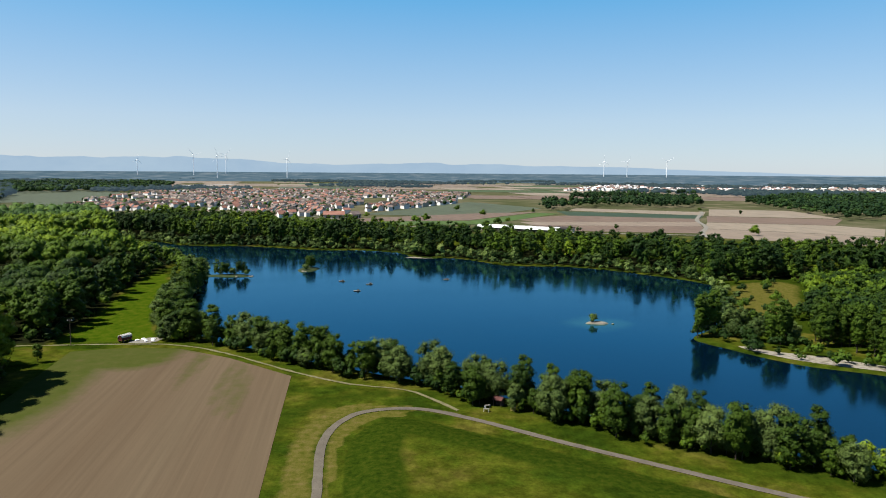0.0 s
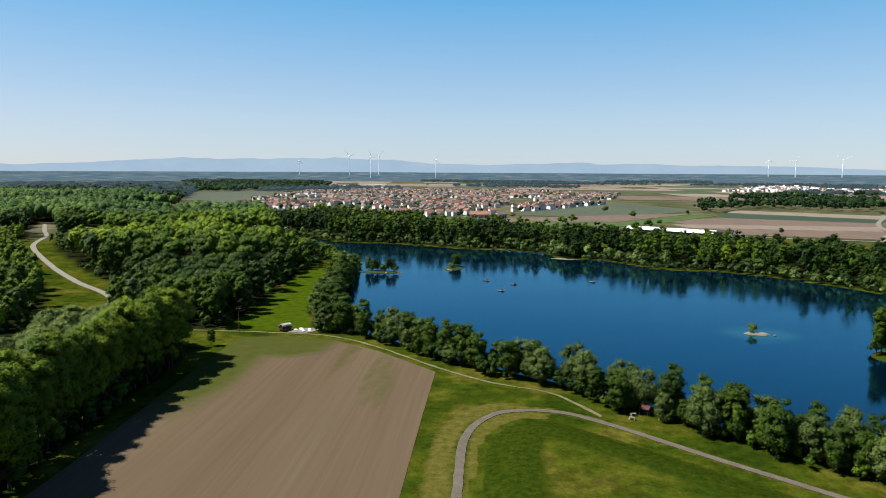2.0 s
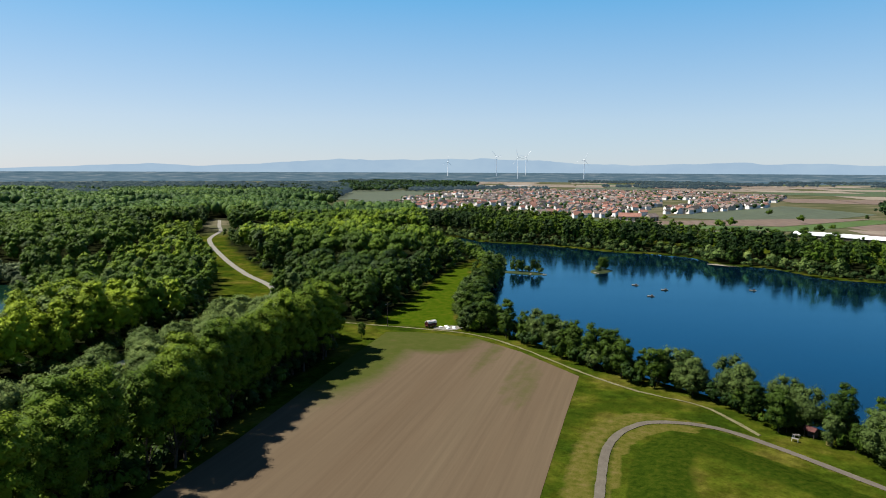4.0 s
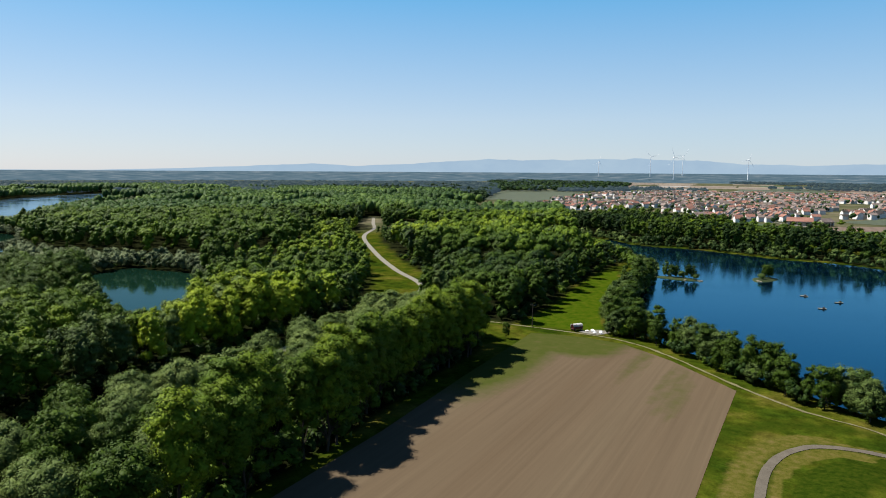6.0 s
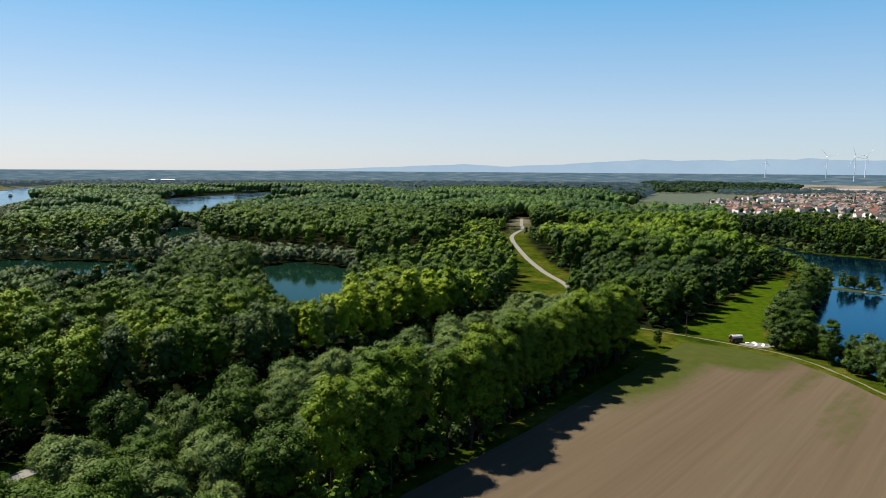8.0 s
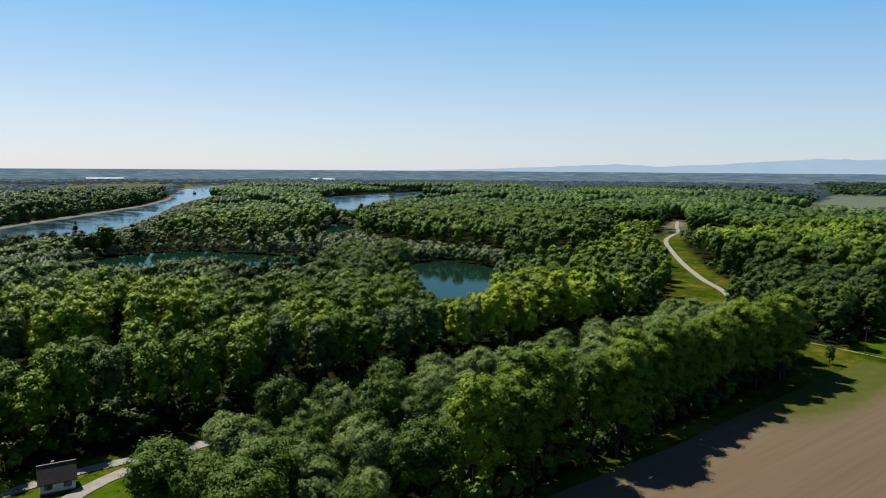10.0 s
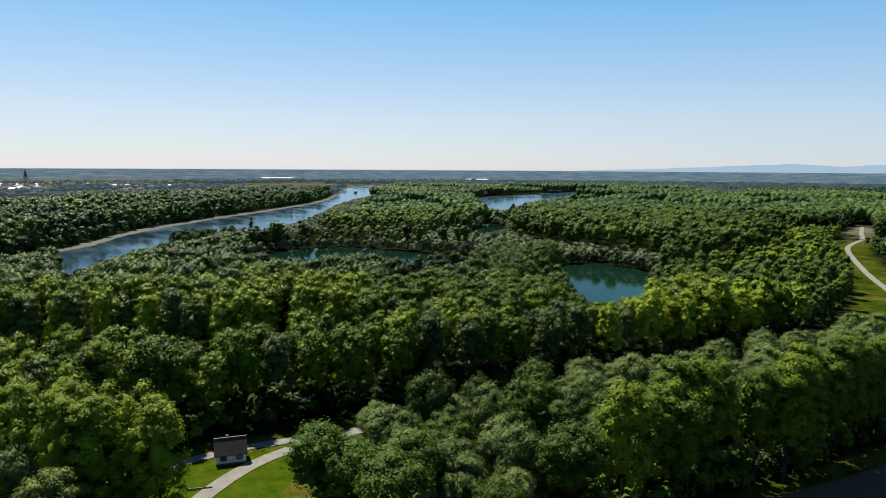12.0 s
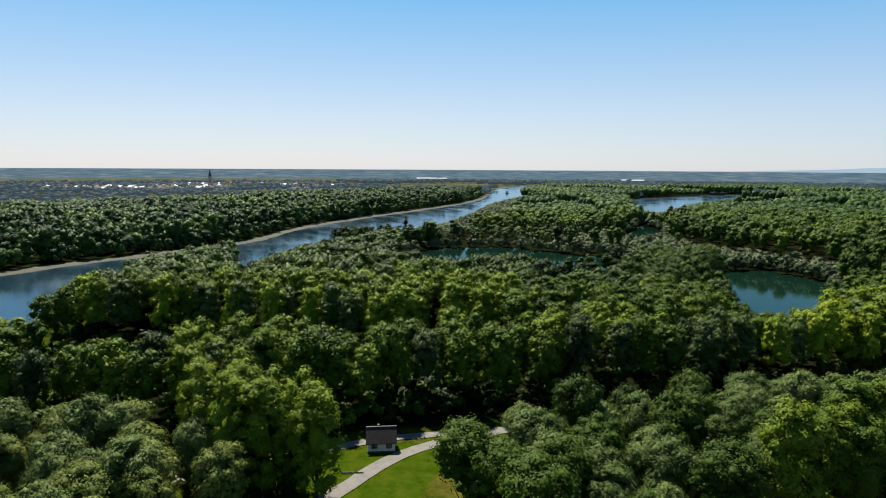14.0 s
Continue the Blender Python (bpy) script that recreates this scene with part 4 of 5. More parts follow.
place(TREE_BUSH, [(60.3, 272.2), (-127, 389.5), (-119.5, 388.8), (-111.5, 389), (-82.5, 412), (-81.5, 424)], 12, "islet bushes", 0.9, 1.25)

# ---- undergrowth at the feet of the trees ----
under = np.concatenate([scatter([(-117, -22), (-126, -14), (-136, -26), (-176, -34), (-172, -56), (-140, -44), (-124, -38)], 4.0, 89), scatter(ROW, 3.4, 90), free_land(scatter(SILVER, 5.5, 91), 1.0, 7.0)])
wood("undergrowth", under, 92, 5.6, 2.7, 4, 10, 0.5, LEAF, "dark leafy undergrowth below the near trees", 0.3, 0.0, OCTA, 0.5, 0.05)
shore_under = free_land(scatter(SHORE, 3.2, 93), -1.5)
shore_under = shore_under[~((np.abs(shore_under[:, 0] - 14.5) < 4.5) & (shore_under[:, 1] < 173.5))]
wood("undergrowth", shore_under, 94, 4.2, 2.2, 5, 16, 0.3, LEAF, "green bushes and reeds along the lake shore", 0.45, 0.0, OCTA, 0.5, 0.0)

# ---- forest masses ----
def sight_limit(water, p, low, slope, reach=240.0):
    """The height allowed at each place, so that the camera above the origin sees the water past the trees."""
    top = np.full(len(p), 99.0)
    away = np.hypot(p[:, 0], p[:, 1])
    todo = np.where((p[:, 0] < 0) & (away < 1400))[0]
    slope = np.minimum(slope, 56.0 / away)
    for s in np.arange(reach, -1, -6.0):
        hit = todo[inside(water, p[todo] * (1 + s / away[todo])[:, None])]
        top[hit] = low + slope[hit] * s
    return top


def canopy(p):
    """Height and tone of the wood at each place: a mosaic of stands of different age, capped to keep the waters in the
    camera's view.
    """
    r = np.random.default_rng(41)
    seeds = r.uniform((-1900, -150), (-100, 1300), (260, 2))
    age, hues = r.choice([0.55, 0.7, 0.85, 1.0, 1.05, 1.1], 260), r.uniform(-0.08, 0.25, 260)
    bent = p + np.array([(9 * noise.noise((x * 0.03, y * 0.03, 1.5)), 9 * noise.noise((x * 0.03, y * 0.03, 7.5))) for x, y in p])
    own = np.array([np.argmin(((q - seeds) ** 2).sum(1)) for q in bent])
    high, hue = 22.0 * age[own], hues[own]
    near = np.hypot(p[:, 0], p[:, 1]) < 260
    high, hue = np.where(near, 22.0, high), np.where(near, 0.02, hue)
    for outline, h, tone in STANDS:
        hit = inside(outline, bent)
        high[hit], hue[hit] = h, tone
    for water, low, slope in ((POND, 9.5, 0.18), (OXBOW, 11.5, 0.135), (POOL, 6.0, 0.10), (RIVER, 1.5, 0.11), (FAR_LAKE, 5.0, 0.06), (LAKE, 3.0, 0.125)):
        down = sight_limit(water, p, low, slope)
        # along the bend of the river the cap is raised to fit the camera's view
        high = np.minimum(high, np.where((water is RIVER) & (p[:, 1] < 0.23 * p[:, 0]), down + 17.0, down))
    return high, hue


def at_edge(p, reach=13.0):
    """Trees whose whole side shows: along water, roads, shrubs and the rim of the wood."""
    seen = depth_inside(np.array(MAIN, float), p) < reach
    for w in WATERS + LOW + [MEADOW, OPEN, CLEAR_BELT] + [o for o, h, tone in STANDS]:
        d = depth_inside(w, p)
        seen |= (d > -reach) & (d < reach)
    return seen | (line_distance(DYKE, p) < reach + 12)


close = free_land(scatter(MAIN, 8.2, 5, 0.36), 2.0, 9.5)
wide = free_land(scatter(MAIN, 10.6, 5, 0.36), 2.0, 10.5)
close = close[(line_distance(DYKE, close) > 15) | (close[:, 1] > 14)]
allp = np.concatenate([close[np.hypot(*close.T) < 330], wide[np.hypot(*wide.T) >= 330]])
low = np.zeros(len(allp), bool)
for zone in LOW:
    low |= inside(zone, allp)
belt = inside(CLEAR_BELT, allp)
young = allp[belt]
shrubs = allp[low & ~belt]
allp = allp[~low & ~belt]
high, hue = canopy(allp)
rr = np.hypot(allp[:, 0], allp[:, 1])
pick = np.random.default_rng(17).random(len(allp))
capped = (high < 11.5) & (rr < 760)
wood("shrubs", allp[capped], 18, 10, 4.6, 9, 14, 0.6, LEAF, "low leafy wood kept below the view of the ponds", 0.2, 0.0, OCTA, 0.42, 0.12, high[capped], hue[capped])
rim = at_edge(allp)
silvery = pick <= np.where(rr < 260, 0.2, np.where(inside(np.array(WILLOW_BELT, float), allp), 0.75, 0.08))
for near, far, counts in ((0, 262, ((50, 34, 0.27), (30, 34, 0.27))), (262, 420, ((30, 16, 0.46), (19, 18, 0.44))), (420, 760, ((12, 12, 0.66), (7, 13, 0.66)))):
    for side, count, base in ((rim, counts[0], 0.12), (~rim, counts[1], 0.45)):
        here = (rr >= near) & (rr < far) & side & ~capped
        for pale, mat, tone, words in ((False, LEAF, 0.28 if far < 300 else 0.13, "dense green floodplain forest of tall leafy trees"), (True, WILLOW, 0.14 if far < 500 else 0.12, "pale silvery trees inside the forest")):
            h = here & (silvery == pale)
            wood("forest", allp[h], 20 + near // 100 + pale, 22, 4.7 if far < 300 else 5.2 if base < 0.3 else 6.2, *count, mat, words, 0.17, base, OCTA, 0.30 if far < 300 else 0.42 if far < 500 else 0.48, tone, high[h], hue[h])
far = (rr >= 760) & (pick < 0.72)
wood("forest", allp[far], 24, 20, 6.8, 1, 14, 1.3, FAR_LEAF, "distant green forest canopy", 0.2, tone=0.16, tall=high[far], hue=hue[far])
deep = free_land(scatter(MAIN, 6.0, 97), 1.0, 8.0)
deep = deep[(line_distance(DYKE, deep) > 11) | (deep[:, 1] > 14)]
deep = deep[(np.hypot(deep[:, 0], deep[:, 1]) < 470) & at_edge(deep, 16.0)]
wood("undergrowth", deep, 98, 4.5, 3.0, 3, 9, 0.6, LEAF, "dark undergrowth inside the forest", 0.3, 0.0, OCTA, 0.5, 0.1)

river_corner = free_land(scatter([(-186, -110), (-212, -106), (-222, -120), (-210, -142), (-184, -132)], 6.0, 104), 2.0)
wood("forest", river_corner, 105, 12.5, 4.4, 30, 22, 0.36, LEAF, "green trees at the corner of the river bank", 0.15, 0.05, OCTA, 0.34, 0.3)
floor_shrubs = free_land(scatter([(-199, -23), (-202, 17), (-176, 21), (-161, 14), (-159, 0), (-157, -13)], 4.0, 106), 1.0, 4.5)
wood("undergrowth", floor_shrubs, 107, 4.5, 2.9, 5, 14, 0.45, LEAF, "dark shrubs in the shade beside the road", 0.3, 0.0, OCTA, 0.45, 0.05)


def shore_points(outline, every, out0, out1, seed):
    """Places just outside a shoreline."""
    r = np.random.default_rng(seed)
    step = np.linalg.norm(np.diff(outline, axis=0), axis=1).mean()
    pick = np.arange(0, len(outline), max(every / step, 0.2)).astype(int)
    d = np.roll(outline, -1, axis=0) - np.roll(outline, 1, axis=0)
    area = 0.5 * np.sum(outline[:, 0] * np.roll(outline[:, 1], -1) - np.roll(outline[:, 0], -1) * outline[:, 1])
    nrm = np.stack([d[:, 1], -d[:, 0]], 1) / np.linalg.norm(d, axis=1)[:, None] * np.sign(area)
    return outline[pick] + nrm[pick] * r.uniform(out0, out1, (len(pick), 1))


banks = np.concatenate([shore_points(LAKE, 2.4, -0.5, 4.0, 5), shore_points(LAKE, 4.0, 3.0, 9.0, 6)])
banks = banks[(banks[:, 1] > 250) & (np.hypot(banks[:, 0] + 16, banks[:, 1] - 476) > 12)]
third = shore_points(LAKE, 3.2, 8.0, 18.0, 9)
third = free_land(third[(third[:, 1] > 400) | ((third[:, 1] > 380) & (third[:, 0] > 120))], 3.0)
wood("bank_bushes", third, 101, 7.0, 3.4, 6, 12, 0.55, LEAF, "green bushes below the far bank trees", 0.45, 0.0, OCTA, 0.42, -0.08)
wood("bank_bushes", banks[::2], 99, 4.0, 2.4, 6, 10, 0.42, WILLOW, "pale green bushes and reeds round the lake", 0.45, 0.0, OCTA, 0.42, 0.02)
banks = np.concatenate([shore_points(w, 3.5, -1.0, 5.0, 7 + i) for i, w in enumerate((POND, OXBOW, POOL))])
# bushes between the camera and the pond or oxbow are left out
banks = banks[(sight_limit(POND, banks, 0.0, 1.0, 30.0) > 90) & (sight_limit(OXBOW, banks, 0.0, 1.0, 30.0) > 90)]
wood("bank_bushes", banks, 100, 7.0, 3.6, 9, 14, 0.5, OSIER, "silvery willow bushes round the ponds", 0.4, 0.0, OCTA, 0.4, 0.1)
wood("young_trees", young, 19, 6.5, 3.6, 8, 10, 0.6, LEAF, "young bright green trees below the tall wood", 0.25, tone=0.35)
wood("shrubs", shrubs, 25, 8.5, 4.8, 11, 14, 0.5, OSIER, "silvery willow shrubs round the ponds", 0.35, 0.02, OCTA, 0.36, 0.42, np.minimum(canopy(shrubs)[0], 9.0), np.zeros(len(shrubs)))
oaks = scatter([(-262, 124), (-312, 147), (-330, 142), (-324, 124), (-290, 112), (-284, 98), (-258, 106)], 9.0, 69)
place(TREE_DARK, oaks, 70, "broad trees by the pond", 1.1, 1.38)
copse = scatter([(-520, -48), (-500, -20), (-512, 30), (-545, 32), (-560, -5), (-552, -40)], 8.0, 66)
place(TREE_ROUND, copse, 67, "river bank trees", 1.0, 1.35)
place(TREE_POPLAR, [(-560, 9)], 68, "river bank trees", 1.0, 1.01)
fb = free_land(scatter(FAR_BANK, 7.4, 9), 0.5)
back = depth_inside(LAKE, fb) < -10
wood("forest", fb[back], 26, 17, 3.7, 16, 14, 0.5, LEAF, "dark green wood along the far lake shore", 0.3, core=OCTA, puff=0.34, tone=-0.1)
wood("shrubs", fb[~back], 27, 8.0, 3.6, 9, 12, 0.5, WILLOW, "green bushes on the far lake shore", 0.35, core=OCTA, tone=0.0)
column = scatter([(131, 246), (130, 236), (134, 229), (141, 213), (152, 204), (175, 194), (190, 196), (174, 218), (150, 240), (140, 250)], 5.6, 12)
place(TREE_COLUMN, [(93.5, 247.5), (96, 250), (100, 253), (103.5, 257), (116, 239), (118.5, 237), (121.5, 239)] + [tuple(q) for q in column], 13, "peninsula trees", 0.95, 1.25)
place(TREE_WILLOW, [(107, 248), (110, 245), (112, 242), (126, 241), (128, 246), (112, 262), (118, 266), (123, 262)], 15, "peninsula willows", 0.45, 0.8)
pn = free_land(scatter(PENIN, 5.6, 12), 2.0)
soft = pn[inside(np.array([(146, 280), (140, 254), (165, 236), (200, 222), (320, 230), (330, 330), (262, 384), (204, 368), (170, 326)], float), pn)]
wood("shrubs", soft, 28, 9.5, 4.0, 9, 14, 0.5, LEAF, "pale green willow thicket on the peninsula", 0.25, 0.0, OCTA, tone=0.14)
rest = pn[~inside(np.array([(128, 250), (128, 232), (145, 205), (190, 185), (340, 190), (340, 400), (204, 368), (170, 326), (146, 280)], float), pn)]
rest = rest[np.array([noise.noise((x * 0.09, y * 0.09, 4.0)) for x, y in rest]) > -0.12]
wood("shrubs", rest, 29, 4.6, 2.6, 6, 14, 0.4, LEAF, "low green bushes on the peninsula", 0.4, 0.0, OCTA, tone=-0.1)
row = curve([(142, 381), (156, 385), (172, 391), (190, 395), (212, 391), (236, 380), (262, 368)], step=2.6)
row = np.concatenate([row + np.random.default_rng(33).uniform(-2.5, 2.5, row.shape), row + (0, 6) + np.random.default_rng(34).uniform(-3, 3, row.shape)])
wood("shrubs", row, 35, 6.5, 3.0, 6, 14, 0.45, LEAF, "green bushes behind the reed clearing", 0.45, 0.0, OCTA, tone=0.0)
wood("shrubs", np.array([(131, 298), (134, 300), (139, 293), (150, 300), (155, 318), (158, 322), (146, 322), (163, 345), (166, 350), (172, 362), (180, 372), (152, 346)], float), 36, 4.5, 2.6, 8, 16, 0.35, LEAF, "olive bushes in the reed clearing", 0.4, 0.0, OCTA, tone=0.0)
verge = offset(curve(FAR_SHORE, step=4.5), 13.0)
verge = verge + np.random.default_rng(37).uniform(-3.0, 3.0, verge.shape)
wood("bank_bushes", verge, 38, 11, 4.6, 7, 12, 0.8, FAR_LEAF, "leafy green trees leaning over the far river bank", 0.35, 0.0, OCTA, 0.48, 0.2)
rv = free_land(scatter(RIVERSIDE, 11.0, 14), 3.0)
rn = depth_inside(RIVER, rv) > -90
rn2 = (depth_inside(RIVER, rv) > -260) & ~rn
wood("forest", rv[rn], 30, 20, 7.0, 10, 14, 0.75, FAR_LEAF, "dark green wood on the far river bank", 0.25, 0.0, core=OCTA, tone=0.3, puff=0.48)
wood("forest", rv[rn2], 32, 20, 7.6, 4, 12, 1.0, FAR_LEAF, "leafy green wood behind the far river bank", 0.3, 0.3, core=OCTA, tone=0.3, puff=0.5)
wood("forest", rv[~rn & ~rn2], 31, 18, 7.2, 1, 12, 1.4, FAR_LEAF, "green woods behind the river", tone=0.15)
FARWOODS = [[(569, 1325), (825, 1641), (1080, 1689), (900, 1000), (578, 901), (513, 874), (541, 1040)], [(181, 1265), (375, 1732), (683, 1881), (442, 1186), (275, 1064), (151, 1048)],
            [(-975, 1521), (-805, 2036), (-1091, 2819), (-1664, 2981), (-1657, 2589)], [(-620, 950), (-900, 1250), (-1500, 1150), (-1400, 1900), (-950, 1500)]]
for i, poly in enumerate(FARWOODS):
    p = scatter(poly, 17.0, 40 + i)
    p = p[np.array([noise.noise((x * 0.006, y * 0.006, 5.0)) for x, y in p]) > (-0.6 if i == 0 else -0.05 if i == 1 else -0.12)]
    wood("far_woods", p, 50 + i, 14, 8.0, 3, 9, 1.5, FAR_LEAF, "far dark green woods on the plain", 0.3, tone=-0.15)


def ring_points(r0, r1, a0, a1, spacing, seed, cut):
    r = np.random.default_rng(seed)
    n = int(0.5 * math.radians(a1 - a0) * (r1 * r1 - r0 * r0) / spacing ** 2)
    a, d = np.radians(r.uniform(a0, a1, n)), np.sqrt(r.uniform(r0 * r0, r1 * r1, n))
    p = np.stack([-np.sin(a) * d, np.cos(a) * d], 1)
    return p[np.array([noise.noise((x * 0.0016, y * 0.0028, seed)) for x, y in p]) > cut]


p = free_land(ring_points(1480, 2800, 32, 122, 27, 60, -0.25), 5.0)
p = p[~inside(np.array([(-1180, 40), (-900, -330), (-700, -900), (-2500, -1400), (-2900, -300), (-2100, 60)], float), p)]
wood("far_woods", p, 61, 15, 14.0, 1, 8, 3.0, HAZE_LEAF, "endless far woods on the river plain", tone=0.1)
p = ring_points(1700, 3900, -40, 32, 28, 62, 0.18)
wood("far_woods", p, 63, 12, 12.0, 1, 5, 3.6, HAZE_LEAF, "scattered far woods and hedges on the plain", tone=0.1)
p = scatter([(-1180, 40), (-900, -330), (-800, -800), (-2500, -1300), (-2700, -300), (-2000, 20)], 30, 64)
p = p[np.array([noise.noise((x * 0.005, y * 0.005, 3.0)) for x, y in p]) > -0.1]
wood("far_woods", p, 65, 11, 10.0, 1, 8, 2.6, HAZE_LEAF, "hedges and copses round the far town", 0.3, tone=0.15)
for k in KINDS:
    for o in (*k.children_recursive, k):
        bpy.data.objects.remove(o)


# ================= village =================
def house_kind(w, d, h, ridge, wall, roof, chimney=True):
    """A plastered house with a gabled roof and a chimney."""
    root = new("house")
    bm = bmesh.new()
    bmesh.ops.create_cube(bm, size=1, matrix=Matrix.Translation((0, 0, h / 2)) @ Matrix.Diagonal((w, d, h, 1)))
    g = [bm.verts.new((sx * w / 2, sy * d / 2, h)) for sx in (-1, 1) for sy in (-1, 1)]
    t = [bm.verts.new((sx * w / 2, 0, ridge - 0.25)) for sx in (-1, 1)]
    bm.faces.new((g[0], t[0], g[1]))
    bm.faces.new((g[2], g[3], t[1]))
    part("wall", bm, wall, root)
    bm = bmesh.new()
    slope = (ridge - h) / (d / 2)
    for sy in (-1, 1):
        o = 0.5
        lo, hi = [], []
        for z in (0.0, 0.25):
            lo.append([bm.verts.new((sx * (w / 2 + o), sy * (d / 2 + o), h - slope * o + z)) for sx in (-1, 1)])
            hi.append([bm.verts.new((sx * (w / 2 + o), 0, ridge + z)) for sx in (-1, 1)])
        for f in ((lo[1][0], lo[1][1], hi[1][1], hi[1][0]), (lo[0][0], hi[0][0], hi[0][1], lo[0][1]), (lo[0][0], lo[0][1], lo[1][1], lo[1][0]), (lo[0][0], lo[1][0], hi[1][0], hi[0][0]), (lo[0][1], hi[0][1], hi[1][1], lo[1][1])):
            bm.faces.new(f)
    bmesh.ops.recalc_face_normals(bm, faces=bm.faces)
    part("roof", bm, roof, root)
    if chimney:
        bm = bmesh.new()
        bmesh.ops.create_cube(bm, size=1, matrix=Matrix.Translation((w * 0.2, d * 0.1, ridge + 0.3)) @ Matrix.Diagonal((0.7, 0.7, 2.2, 1)))
        part("chimney", bm, ROOF_BROWN, root)
    return root


HOUSES = []
for i, (w, d, h, ridge, wall, roof, words) in enumerate([
        (10, 8, 6.2, 9, PLASTER, ROOF_RED, "white plastered village house with a red tiled roof"),
        (9, 8, 6.0, 8.6, PLASTER, ROOF_BROWN, "white village house with a brown tiled roof"),
        (11, 8, 6.2, 9.0, PLASTER, ROOF_RED, "white village house with a long red tiled roof"),
        (10, 8.5, 6.2, 9, PLASTER, ROOF_DARK, "white village house with a dark tiled roof"),
        (15, 8, 5, 8.2, CREAM, ROOF_BROWN, "long cream barn with a brown tiled roof"),
        (9, 8, 5, 9, PLASTER, ROOF_RED, "small white village house with a red roof")]):
    HOUSES.append(tagged(house_kind(w, d, h, ridge, wall, roof), words, "house"))

VILLAGE = [(-511, 925), (-640, 1200), (-678, 1418), (-740, 1800), (-620, 1900), (-494, 1960), (-154, 1990), (65, 1720), (16, 1240), (-72, 1034), (-140, 930), (-196, 850), (-250, 870), (-300, 1000), (-421, 985)]
vp = scatter(VILLAGE, 16.5, 70, 0.36)
vp = vp[np.array([noise.noise((x * 0.012, y * 0.012, 2.0)) for x, y in vp]) > -0.14 + 0.25 * np.clip((-420 - vp[:, 0]) / 150, 0, 1) * (vp[:, 1] < 1350)]
vp = vp[np.argsort(np.hypot(vp[:, 0], vp[:, 1]))]
r = np.random.default_rng(71)


def street_angle(x, y):
    return 48 + 40 * noise.noise((x * 0.003, y * 0.003, 8.0)) + 90 * (noise.noise((x * 0.02, y * 0.02, 4.0)) > 0.05)


for x, y in vp[:290]:
    ob = copy_thing(HOUSES[(0, 1, 1, 2, 3, 3, 4, 5)[int(r.integers(8))]], pose(x, y, 0, 0, 0, street_angle(x, y) + r.uniform(-8, 8)))
    s = r.uniform(0.75, 1.08)
    ob.scale = (s, s, s * r.uniform(0.85, 1.1))
    tagged(ob, group="village houses")


def house_mass(name, pts, seed, label, scale=1.0, slabs=False):
    """Houses too far to pick apart: walls and gabled roofs, joined by colour."""
    r = np.random.default_rng(seed)
    groups = {}
    for x, y in pts:
        w, d, h = r.uniform(8, 15) * scale, r.uniform(7.5, 9.5) * scale, r.uniform(5, 6.5) * scale
        ridge = h + r.uniform(2.2, 3.6) * scale
        m = pose(x, y, 0, 0, 0, street_angle(x, y) + r.uniform(-8, 8))
        wall = PLASTER if r.random() < 0.75 else CREAM
        roof = (ROOF_RED, ROOF_BROWN, ROOF_DARK, ROOF_BROWN, WHITE_METAL)[int(r.integers(5 if slabs else 4))]
        box = [m @ Vector((sx * w / 2, sy * d / 2, z)) for z in (0, h) for sx, sy in ((-1, -1), (1, -1), (1, 1), (-1, 1))] + [m @ Vector((sx * w / 2, 0, ridge - 0.2)) for sx in (-1, 1)]
        vs, fs = groups.setdefault(wall.name, (wall, [], []))[1:]
        k = len(vs)
        vs += box
        fs += [tuple(k + i for i in f) for f in ((0, 1, 5, 4), (1, 2, 6, 5), (2, 3, 7, 6), (3, 0, 4, 7), (4, 8, 7), (5, 6, 9))]
        top = [m @ Vector((sx * (w / 2 + 0.4), sy * (d / 2 + 0.4), h - 0.3)) for sx, sy in ((-1, -1), (1, -1), (1, 1), (-1, 1))] + [m @ Vector((sx * (w / 2 + 0.4), 0, ridge)) for sx in (-1, 1)]
        vs, fs = groups.setdefault(roof.name, (roof, [], []))[1:]
        k = len(vs)
        vs += top
        fs += [tuple(k + i for i in f) for f in ((0, 1, 5, 4), (2, 3, 4, 5))]
    root = tagged(new(name), label, "village", kind="stuff")
    for mat, vs, fs in groups.values():
        mesh_object("roofs" if "roof" in mat.name or "metal" in mat.name else "walls", vs, fs, mat, root)
    return root


house_mass("village_rest", vp[290:], 72, "close-set far houses of the village", 0.9)
p = scatter([(381, 2172), (1251, 1958), (1900, 2700), (700, 2900)], 30, 73)
house_mass("far_town", p[np.array([noise.noise((x * 0.004, y * 0.004, 1.0)) for x, y in p]) > -0.1], 74, "far small town on the plain", 1.0, True)
p = scatter([(-1609, -781), (-1742, -194), (-2034, -162), (-2350, -269), (-2145, -1088)], 34, 75)
house_mass("far_town", p[np.array([noise.noise((x * 0.004, y * 0.004, 6.0)) for x, y in p]) > -0.1], 76, "far town behind the river woods", 1.1, True)
gardens = vp + np.random.default_rng(77).uniform(-11, 11, vp.shape)
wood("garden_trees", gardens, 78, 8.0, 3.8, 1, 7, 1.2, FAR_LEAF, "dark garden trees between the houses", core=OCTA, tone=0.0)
for k in HOUSES:
    for o in (*k.children_recursive, k):
        bpy.data.objects.remove(o)


